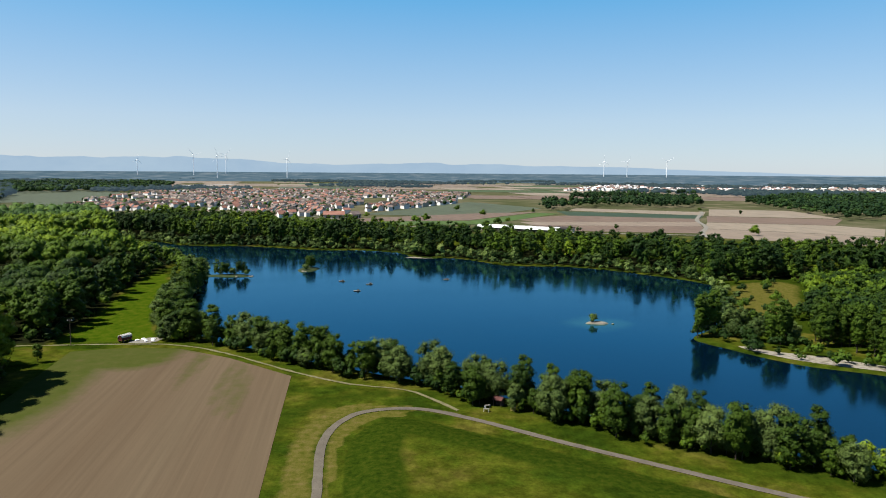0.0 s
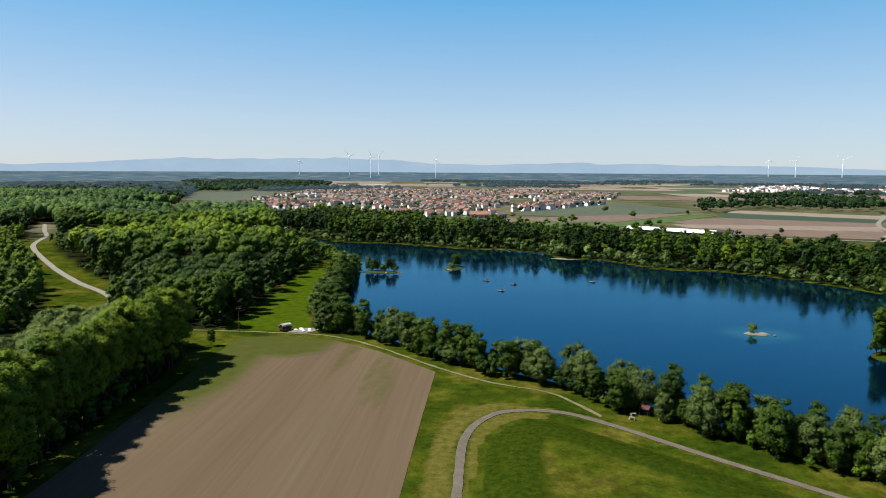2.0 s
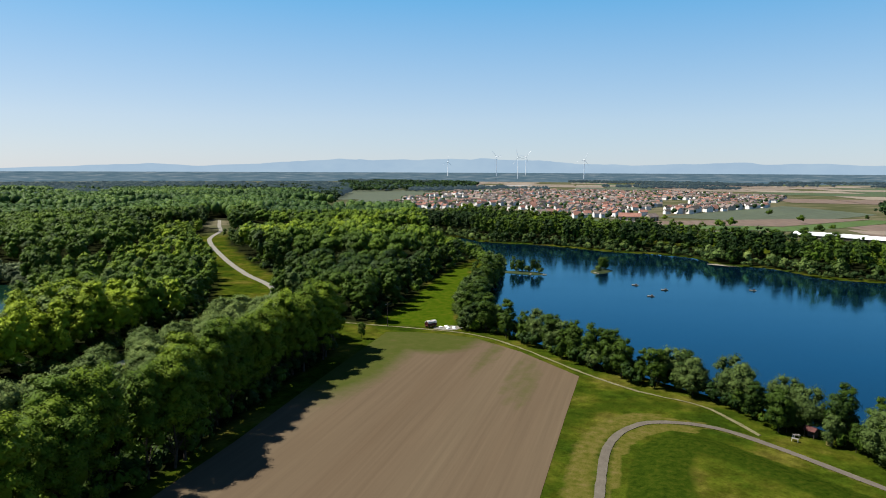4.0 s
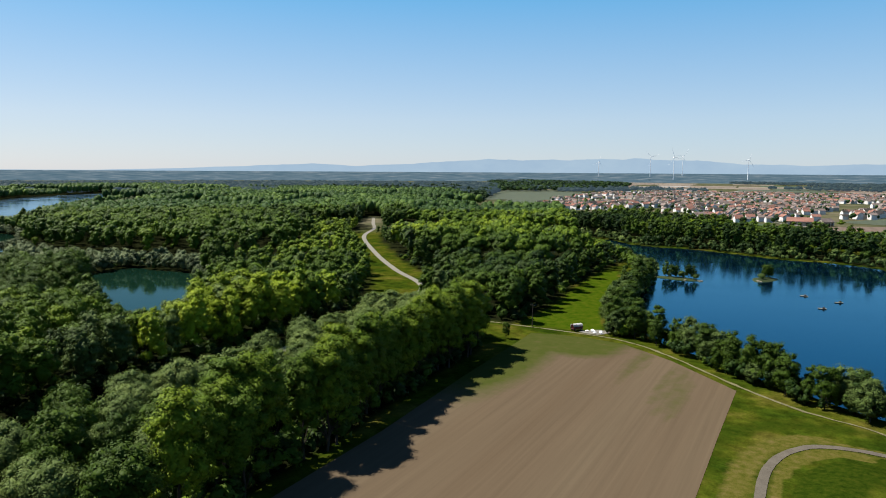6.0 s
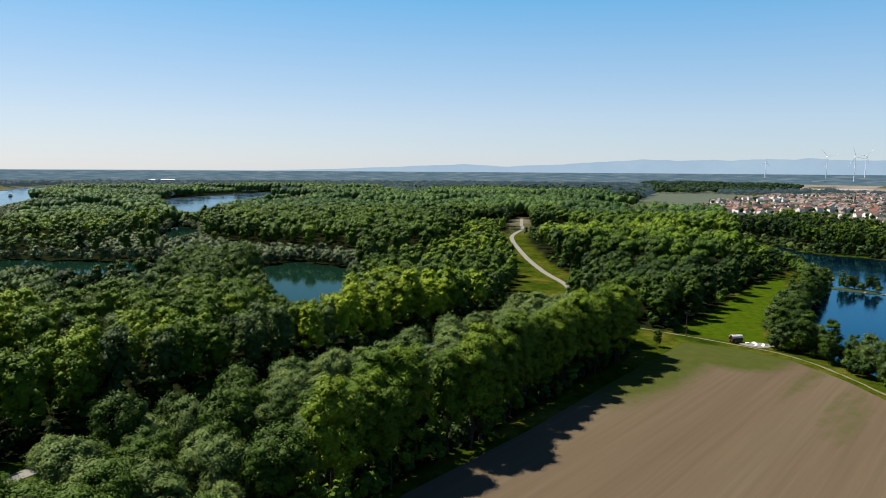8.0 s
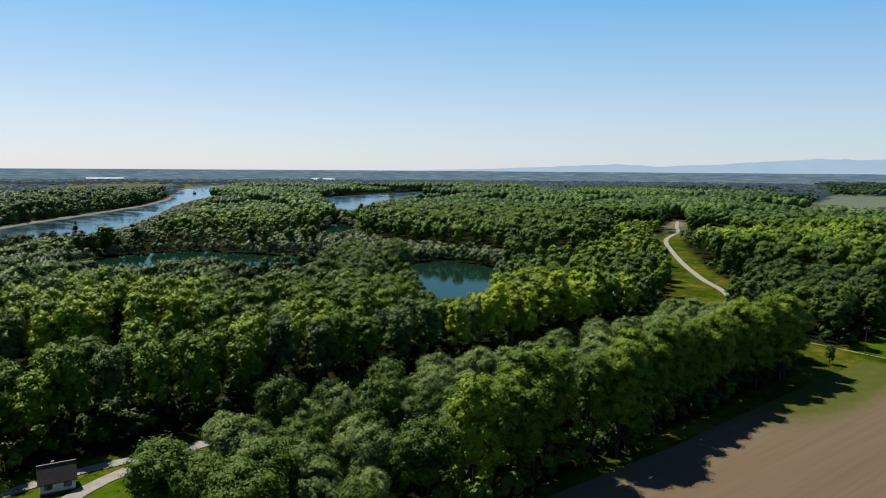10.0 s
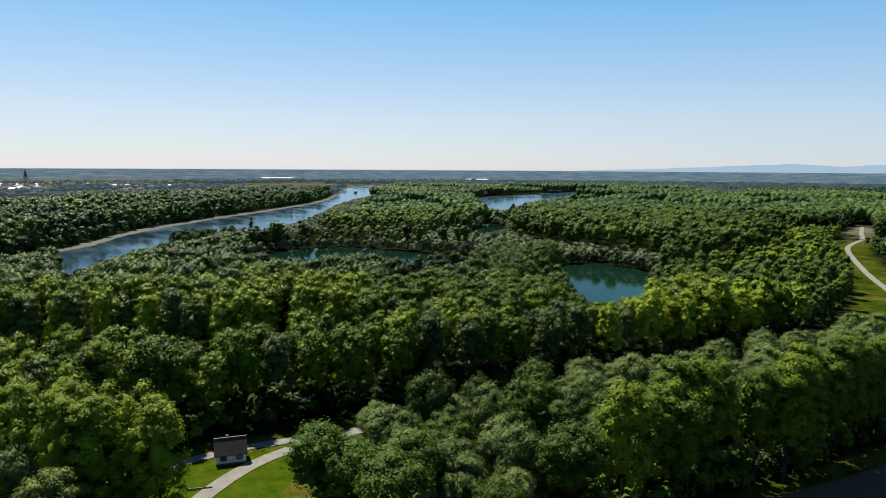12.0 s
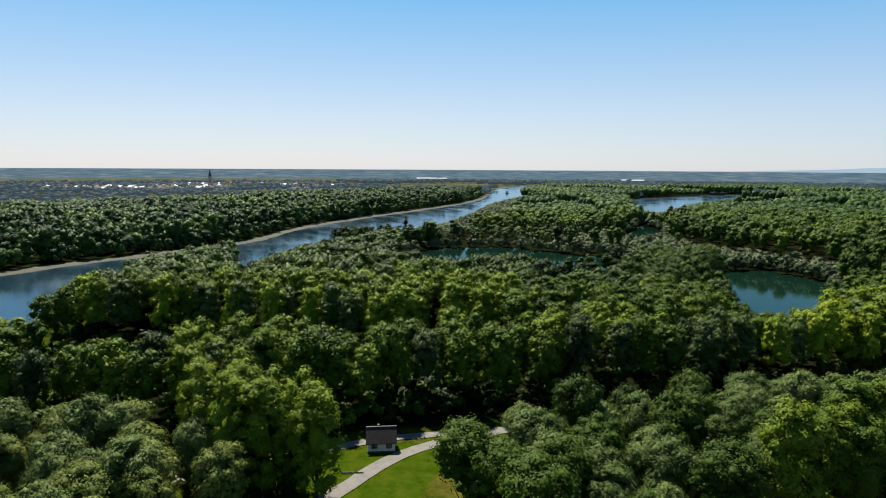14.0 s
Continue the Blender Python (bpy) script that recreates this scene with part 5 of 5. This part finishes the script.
# ================= small things =================
def box(bm, size, at, turn=0.0, bevel=0.0):
    """A box with softened edges, its foot at the given place."""
    got = bmesh.ops.create_cube(bm, size=1, matrix=pose(at[0], at[1], at[2] + size[2] / 2, 0, 0, turn) @ Matrix.Diagonal((*size, 1)))
    if bevel:
        edges = {e for v in got["verts"] for e in v.link_edges}
        bmesh.ops.bevel(bm, geom=list(edges), offset=bevel, segments=1, affect="EDGES")
    return bm


def one_box(name, size, at, mat, parent, label="", turn=0.0, bevel=0.02):
    return part(name, box(bmesh.new(), size, at, turn, bevel), mat, parent, label)


def rod(name, a, b, ra, rb, mat, parent, seg=8, label=""):
    a, b = Vector(a), Vector(b)
    bm = bmesh.new()
    bmesh.ops.create_cone(bm, cap_ends=True, segments=seg, radius1=ra, radius2=rb, depth=(b - a).length,
                          matrix=Matrix.Translation((a + b) / 2) @ (b - a).to_track_quat("Z", "Y").to_matrix().to_4x4())
    return part(name, bm, mat, parent, label)


def gable(bm, w, d, h, ridge, over, thick):
    """Two roof slabs over a ridge along x."""
    slope = (ridge - h) / (d / 2)
    for sy in (-1, 1):
        rows = []
        for z in (0.0, thick):
            rows.append([bm.verts.new((sx * (w / 2 + over), sy * (d / 2 + over), h - slope * over + z)) for sx in (-1, 1)])
            rows.append([bm.verts.new((sx * (w / 2 + over), sy * 0.01, ridge + z)) for sx in (-1, 1)])
        lo, hi, lt, ht = rows
        for f in ((lt[0], lt[1], ht[1], ht[0]), (lo[0], hi[0], hi[1], lo[1]), (lo[0], lo[1], lt[1], lt[0]), (lo[0], lt[0], ht[0], hi[0]), (lo[1], hi[1], ht[1], lt[1])):
            bm.faces.new(f)
    bmesh.ops.recalc_face_normals(bm, faces=bm.faces)
    return bm


def walls(w, d, h, ridge):
    bm = box(bmesh.new(), (w, d, h), (0, 0, 0))
    g = [bm.verts.new((sx * w / 2, sy * d / 2, h)) for sx in (-1, 1) for sy in (-1, 1)]
    t = [bm.verts.new((sx * w / 2, 0, ridge - 0.05)) for sx in (-1, 1)]
    bm.faces.new((g[0], t[0], g[1]))
    bm.faces.new((g[2], g[3], t[1]))
    bmesh.ops.recalc_face_normals(bm, faces=bm.faces)
    return bm


def build_hut():
    """The pumping hut on the lawn: long side towards the lawn, two shuttered windows."""
    root = tagged(new("hut"), "small white plastered hut with a dark weathered tiled roof", "hut")
    w, d, h, ridge = 5.8, 4.6, 2.3, 4.7
    part("wall", walls(w, d, h, ridge), PLASTER, root)
    one_box("plinth", (w + 0.12, d + 0.12, 0.35), (0, 0, 0.0), ASPHALT, root, "grey concrete plinth")
    roof = part("roof", gable(bmesh.new(), w, d, h, ridge, 0.35, 0.14), ROOF_DARK, root)
    bm = bmesh.new()
    slope = math.atan2(ridge - h, d / 2)
    for sy in (-1, 1):
        for row in range(9):
            for col in range(16):
                u = (row + 0.5) / 9
                y, z = sy * (d / 2 + 0.35) * (1 - u), h - 0.36 + (ridge - h + 0.36) * u + 0.16
                bmesh.ops.create_cube(bm, size=1, matrix=pose((col - 7.5) * 0.405 + 0.02 * (row % 2), y, z, -sy * math.degrees(slope) - sy * 3, 0, 0) @ Matrix.Diagonal((0.385, 0.44, 0.03, 1)))
    part("tiles", bm, ROOF_DARK, roof)
    one_box("ridge_cap", (w + 0.7, 0.3, 0.12), (0, 0, ridge + 0.12), GRAVEL, roof, "pale ridge tiles")
    one_box("chimney", (0.5, 0.5, 1.0), (-0.6, 0.5, ridge - 0.5), ROOF_BROWN, root)
    for x in (-1.5, 1.6):
        win = one_box("window", (0.7, 0.06, 0.9), (x, -d / 2 - 0.02, 0.95), DARK_GLASS, root)
        for sx in (-1, 1):
            one_box("shutter", (0.3, 0.05, 0.95), (x + sx * 0.52, -d / 2 - 0.03, 0.93), SHUTTER, win, "faded blue-green shutter")
        one_box("sill", (0.85, 0.14, 0.06), (x, -d / 2 - 0.05, 0.88), GRAVEL, win)
    one_box("door", (0.95, 0.06, 1.95), (0.0, d / 2 + 0.02, 0.05), DARK_WOOD, root)
    root.matrix_world = pose(-142.6, -3.0, 0.05, 0, 0, 92)


SHUTTER = surface("faded blue-green paint", [(0.3, (0.10, 0.17, 0.18)), (0.7, (0.16, 0.24, 0.25))], 1.0, 5.0, rough=0.7)
YELLOW = surface("faded yellow paint", [(0.3, (0.50, 0.40, 0.10)), (0.7, (0.62, 0.52, 0.16))], 1.0, 5.0, rough=0.7)
build_hut()
log = new("log")
rod("stem", (-2.2, 0, 0.18), (2.2, 0.25, 0.2), 0.17, 0.13, GRAVEL, log, 9)
rod("stub", (0.6, 0.1, 0.25), (0.9, 0.3, 0.6), 0.06, 0.03, GRAVEL, log, 6)
tagged(log, "pale barkless log lying on the lawn", "log").matrix_world = pose(-130.5, -8.5, 0.05, 0, 0, 84)


def build_shelter():
    root = tagged(new("shelter"), "small open wooden shelter with a red roof under trees", "shelter")
    for sx in (-1, 1):
        for sy in (-1, 1):
            one_box("post", (0.14, 0.14, 2.2), (sx * 1.35, sy * 1.05, 0), DARK_WOOD, root)
    one_box("back_panel", (3.0, 0.06, 1.9), (0, 1.15, 0.1), DARK_WOOD, root)
    roof = part("roof", gable(bmesh.new(), 2.9, 2.4, 2.15, 2.8, 0.25, 0.09), RED_PAINT, root)
    one_box("ridge_cap", (3.4, 0.24, 0.08), (0, 0, 2.87), RED_PAINT, roof)
    one_box("bench", (2.4, 0.4, 0.45), (0, 0.7, 0), DARK_WOOD, root)
    root.matrix_world = pose(14.6, 172.0, 0, 0, 0, -30) @ Matrix.Diagonal((0.8, 0.8, 0.85, 1))


build_shelter()


def build_table(x, y, turn):
    root = tagged(new("garden_table"), "pale garden table beside the shelter", "table")
    one_box("tabletop", (1.5, 0.8, 0.05), (0, 0, 0.7), GRAVEL, root)
    for sx in (-1, 1):
        for sy in (-1, 1):
            rod("leg", (sx * 0.65, sy * 0.32, 0), (sx * 0.6, sy * 0.3, 0.7), 0.03, 0.03, WHITE_METAL, root, 6)
    root.matrix_world = pose(x, y, 0, 0, 0, turn)


build_table(11.6, 170.3, 20)
build_table(11.2, 167.6, -15)
crate = tagged(new("crate"), "yellow and white wooden crate by the shelter", "crate")
one_box("body", (1.2, 0.7, 0.9), (0, 0, 0), YELLOW, crate)
one_box("lid", (1.26, 0.76, 0.07), (0, 0, 0.9), GRAVEL, crate, "pale lid")
crate.matrix_world = pose(18.0, 168.3, 0, 0, 0, -35)


def build_wagon():
    root = tagged(new("farm_wagon"), "red farm wagon under a rounded white cover beside the track", "wagon")
    one_box("bed", (4.4, 2.1, 0.25), (0, 0, 0.75), RED_PAINT, root)
    bm = bmesh.new()
    n, rows = 12, []
    for x in (-2.1, 2.1):
        rows.append([bm.verts.new((x, 1.08 * math.cos(math.pi * i / n), 1.9 + 0.85 * math.sin(math.pi * i / n))) for i in range(n + 1)])
        rows[-1] = [bm.verts.new((x, 1.08, 1.75))] + rows[-1] + [bm.verts.new((x, -1.08, 1.75))]
    for i in range(n + 2):
        bm.faces.new((rows[0][i], rows[0][i + 1], rows[1][i + 1], rows[1][i]))
    bmesh.ops.solidify(bm, geom=list(bm.faces), thickness=0.04)
    cover = part("cover", bm, PLASTER, root, "rounded white tarpaulin cover")
    for x in (-1.4, -0.5, 0.5, 1.4):
        one_box("strap", (0.06, 0.9, 0.05), (x, 0, 2.75), GRAVEL, cover)
    for y in (-1.04, 1.04):
        one_box("side_panel", (4.2, 0.06, 0.9), (0, y, 0.95), RED_PAINT, root, "dark red side panel")
    for x in (-1.9, 1.9):
        bm = bmesh.new()
        ring = [bm.verts.new((x, 1.05 * math.cos(math.pi * i / n), 1.85 + 0.75 * math.sin(math.pi * i / n))) for i in range(n + 1)]
        bm.faces.new([bm.verts.new((x, 1.05, 1.0))] + ring + [bm.verts.new((x, -1.05, 1.0))])
        bmesh.ops.solidify(bm, geom=list(bm.faces), thickness=0.05)
        part("end_panel", bm, RED_PAINT, root, "dark red end panel")
    for x in (-1.4, 1.4):
        rod("axle", (x, -1.0, 0.42), (x, 1.0, 0.42), 0.06, 0.06, TYRE, root)
        for y in (-1, 1):
            wheel = rod("wheel", (x, y * 0.85, 0.42), (x, y * 1.08, 0.42), 0.42, 0.42, TYRE, root, 16)
            rod("rim", (x, y * 1.07, 0.42), (x, y * 1.11, 0.42), 0.22, 0.2, GRAVEL, wheel, 12)
    rod("drawbar", (2.2, 0, 0.7), (3.6, 0, 0.5), 0.06, 0.05, TYRE, root)
    root.matrix_world = pose(-110.4, 235.0, 0.0, 0, 0, 62)


build_wagon()
SACK_AT = [(-106.8, 236.2, 40), (-104.5, 237.0, 10), (-103.2, 235.2, 70), (-102.0, 238.2, 20), (-105.6, 238.4, 55), (-101.2, 236.2, -20)]
for i, (x, y, a) in enumerate(SACK_AT):
    sack = tagged(new("sack"), "white woven bulk sack lying on the gravel pad", "sack", "sacks on the pad")
    bm = box(bmesh.new(), (1.3, 0.9, 0.42), (0, 0, 0), 0, 0.14)
    part("body", bm, WHITE_METAL, sack)
    rod("knot", (0.62, 0, 0.2), (0.82, 0.05, 0.22), 0.09, 0.05, WHITE_METAL, sack, 6)
    sack.matrix_world = pose(x, y, 0.08, 0, 0, a)


def build_pole(x, y, h):
    root = tagged(new("utility_pole"), "thin grey utility pole beside the farm track", "pole")
    rod("shaft", (0, 0, -0.5), (0, 0, h), 0.15, 0.09, DARK_WOOD, root, 10)
    one_box("crossbar", (1.6, 0.1, 0.12), (0, 0, h - 0.6), DARK_WOOD, root)
    for k in (-0.65, 0, 0.65):
        rod("insulator", (k, 0, h - 0.5), (k, 0, h - 0.22), 0.06, 0.04, WHITE_METAL, root, 8)
    root.matrix_world = pose(x, y, 0, 0, 0, 20)


build_pole(-126.5, 229.8, 9.0)


def build_raft(x, y, turn, w=3.6, d=1.5):
    root = tagged(new("raft"), "small wooden raft floating on the lake", "raft", "lake rafts")
    for k in range(7):
        one_box("plank", (w, d / 7 - 0.03, 0.06), (0, (k - 3) * d / 7, 0.28), GRAVEL, root)
    for k in (-1, 1):
        rod("float", (-w * 0.45, k * d * 0.32, 0.06), (w * 0.45, k * d * 0.32, 0.06), 0.2, 0.2, DARK_WOOD, root, 10)
    one_box("crate", (0.8, 0.7, 0.6), (w * 0.15, 0, 0.34), DARK_WOOD, root)
    root.matrix_world = pose(x, y, -0.5, 0, 0, turn)


for x, y, a in ((-43, 342, 10), (-55, 372, -5), (-39, 363, 30), (2, 381, 0)):
    build_raft(x, y, a)


def build_rocks(x, y, n, spread, seed):
    r = random.Random(seed)
    for _ in range(n):
        ob = tagged(new("boulder"), "pale worn boulder on the water's edge", "rock", "shore boulders")
        bm = bmesh.new()
        bmesh.ops.create_icosphere(bm, subdivisions=2, radius=1)
        s = r.uniform(0.5, 1.1)
        for v in bm.verts:
            v.co *= s * (1 + 0.35 * noise.noise(v.co * 1.3 + Vector((r.random() * 0.01, x, y))))
            v.co.z *= 0.55
        part("stone", bm, SAND, ob)
        ob.matrix_world = pose(x + r.uniform(-1, 1) * spread, y + r.uniform(-0.3, 0.3) * spread, -0.35, 0, 0, r.uniform(0, 360))


build_rocks(65.5, 271.5, 7, 4.0, 3)
build_rocks(-81, 406, 4, 3.0, 4)
build_rocks(-113, 386, 5, 5.0, 5)


def build_hall(name, x, y, turn, w, d, h, ridge, roof, label):
    root = tagged(new(name), label, "hall")
    part("wall", walls(w, d, h, ridge), ROOF_DARK if roof is WHITE_METAL else CREAM, root)
    part("roof", gable(bmesh.new(), w, d, h, ridge, 0.6, 0.3), roof, root)
    for k in (-0.3, 0.0, 0.3):
        one_box("gate", (w * 0.14, 0.15, h * 0.75), (w * k, -d / 2 - 0.06, 0), DARK_GLASS, root, "dark hall gate", 0, 0.0)
    root.matrix_world = pose(x, y, 0, 0, 0, turn)


for x, y, w, d in ((52, 715, 30, 22), (80, 700, 26, 20), (101, 688, 30, 20)):
    build_hall("white_hall", x, y, -20, w, d, 2.6, 4.6, WHITE_METAL, "dark-walled farm hall with a shallow white metal roof")
build_hall("shed", 122, 690, -20, 18, 10, 3.5, 5.0, ROOF_DARK, "low grey shed beside the farm halls")
build_hall("barn", -136, 858, 8, 26, 12, 5.0, 9.0, ROOF_RED, "farm barn with a red-brown roof among trees")
build_hall("barn", -112, 866, 60, 16, 10, 5.0, 8.5, ROOF_BROWN, "brown-roofed barn of the farmstead")
build_hall("white_hall", -559, 868, 95, 62, 18, 5.0, 6.5, WHITE_METAL, "long pale hall at the edge of the woods")
build_hall("white_hall", -3100, 1080, 80, 110, 40, 6.0, 8.0, WHITE_METAL, "far white industrial hall")
build_hall("white_hall", -3420, 180, 95, 150, 40, 6.0, 8.0, WHITE_METAL, "far white industrial hall")


def build_church(x, y, h, label):
    root = tagged(new("church"), label, "church")
    one_box("tower", (h * 0.16, h * 0.16, h * 0.6), (0, 0, 0), CREAM, root)
    bm = bmesh.new()
    bmesh.ops.create_cone(bm, cap_ends=True, segments=8, radius1=h * 0.11, radius2=0.1, depth=h * 0.4, matrix=Matrix.Translation((0, 0, h * 0.8)))
    part("spire", bm, ROOF_BROWN, root)
    part("nave", walls(h * 0.5, h * 0.3, h * 0.22, h * 0.36), CREAM, root).location = (h * 0.3, 0, 0)
    part("roof", gable(bmesh.new(), h * 0.5, h * 0.3, h * 0.22, h * 0.36, 0.4, 0.3), ROOF_BROWN, root).location = (h * 0.3, 0, 0)
    root.matrix_world = pose(x, y, 0, 0, 0, 30)


build_church(-2099, -546, 50, "far brick church with a tall dark spire")
build_church(-430, 1330, 23, "village church with a pointed dark spire")


def build_turbine(az, away, hub, turn, spin):
    root = tagged(new("wind_turbine"), "far white wind turbine on the plain", "wind turbine", "wind turbines")
    foot = 0.0 if away < 3600 else (away - 3600) / 1300 * 41.0
    rod("tower", (0, 0, -2), (0, 0, hub), 2.0, 1.2, WHITE_METAL, root, 12)
    one_box("nacelle", (3.6, 11, 4.0), (0, 1.5, hub - 1.5), WHITE_METAL, root, "", 0, 0.6)
    rod("hub", (0, -4.5, hub + 0.5), (0, -7.0, hub + 0.5), 1.8, 0.8, WHITE_METAL, root, 10)
    for k in range(3):
        a = math.radians(spin + 120 * k)
        bm = bmesh.new()
        prof = [(0.0, 0.9), (0.12, 1.4), (0.5, 0.9), (1.0, 0.25)]
        rows = []
        for u, c in prof:
            rows.append([bm.verts.new((s * c, t, u * hub * 0.46)) for s, t in ((-0.4, 0), (0, -0.35), (0.9, 0), (0, 0.35))])
        for p, q in zip(rows, rows[1:]):
            for i in range(4):
                bm.faces.new((p[i], p[(i + 1) % 4], q[(i + 1) % 4], q[i]))
        bm.transform(Matrix.Translation((0, -5.8, hub + 0.5)) @ Matrix.Rotation(a, 4, "Y"))
        part("blade", bm, WHITE_METAL, root)
    b = math.radians(az)
    root.matrix_world = pose(-away * math.sin(b), away * math.cos(b), foot, 0, 0, az + turn)


for az, away, hub, turn, spin in ((23.8, 4350, 85, 30, 10), (19.8, 4350, 118, 30, 75), (18.05, 4000, 120, 30, 100), (17.4, 4500, 118, 30, 40), (12.7, 4000, 105, 30, 20),
                                  (-13.0, 4500, 95, 20, 0), (-14.8, 4500, 95, 20, 30), (-17.8, 4500, 98, 20, 60)):
    build_turbine(az, away, hub, turn, spin)


def build_barge():
    root = tagged(new("barge"), "small dark cargo barge far up the river", "barge")
    bm = bmesh.new()
    n = [(-22, 3.2), (-20, 4), (16, 4), (22, 1.0)]
    rows = [[bm.verts.new((x, s * w * k, z)) for s, k, z in ((-1, 1, 1.8), (-1, 0.8, -0.4), (1, 0.8, -0.4), (1, 1, 1.8))] for x, w in n]
    for p, q in zip(rows, rows[1:]):
        for i in range(4):
            bm.faces.new((p[i], p[(i + 1) % 4], q[(i + 1) % 4], q[i]))
    bm.faces.new(rows[0])
    bm.faces.new(rows[-1][::-1])
    bmesh.ops.recalc_face_normals(bm, faces=bm.faces)
    part("hull", bm, DARK_WOOD, root)
    one_box("cabin", (6, 5.5, 4.0), (-16, 0, 1.8), WHITE_METAL, root, "white wheelhouse")
    one_box("hatch", (26, 6, 1.0), (1, 0, 1.8), ROOF_BROWN, root)
    root.matrix_world = pose(-1640, 268, -0.5, 0, 0, 170)


build_barge()
r = np.random.default_rng(95)
LONE = [(-150, 862), (-120, 850), (-96, 862), (52, 900), (20, 1010), (60, 760), (75, 800), (-20, 790), (130, 1000), (430, 1000), (395, 1065), (600, 780), (560, 800), (300, 660), (-30, 770), (180, 720)]
wood("field_trees", np.array(LONE, float), 96, 9, 5.0, 6, 14, 0.8, LEAF, "dark single trees and bushes among the fields", 0.35, 0.05, tone=0.05)
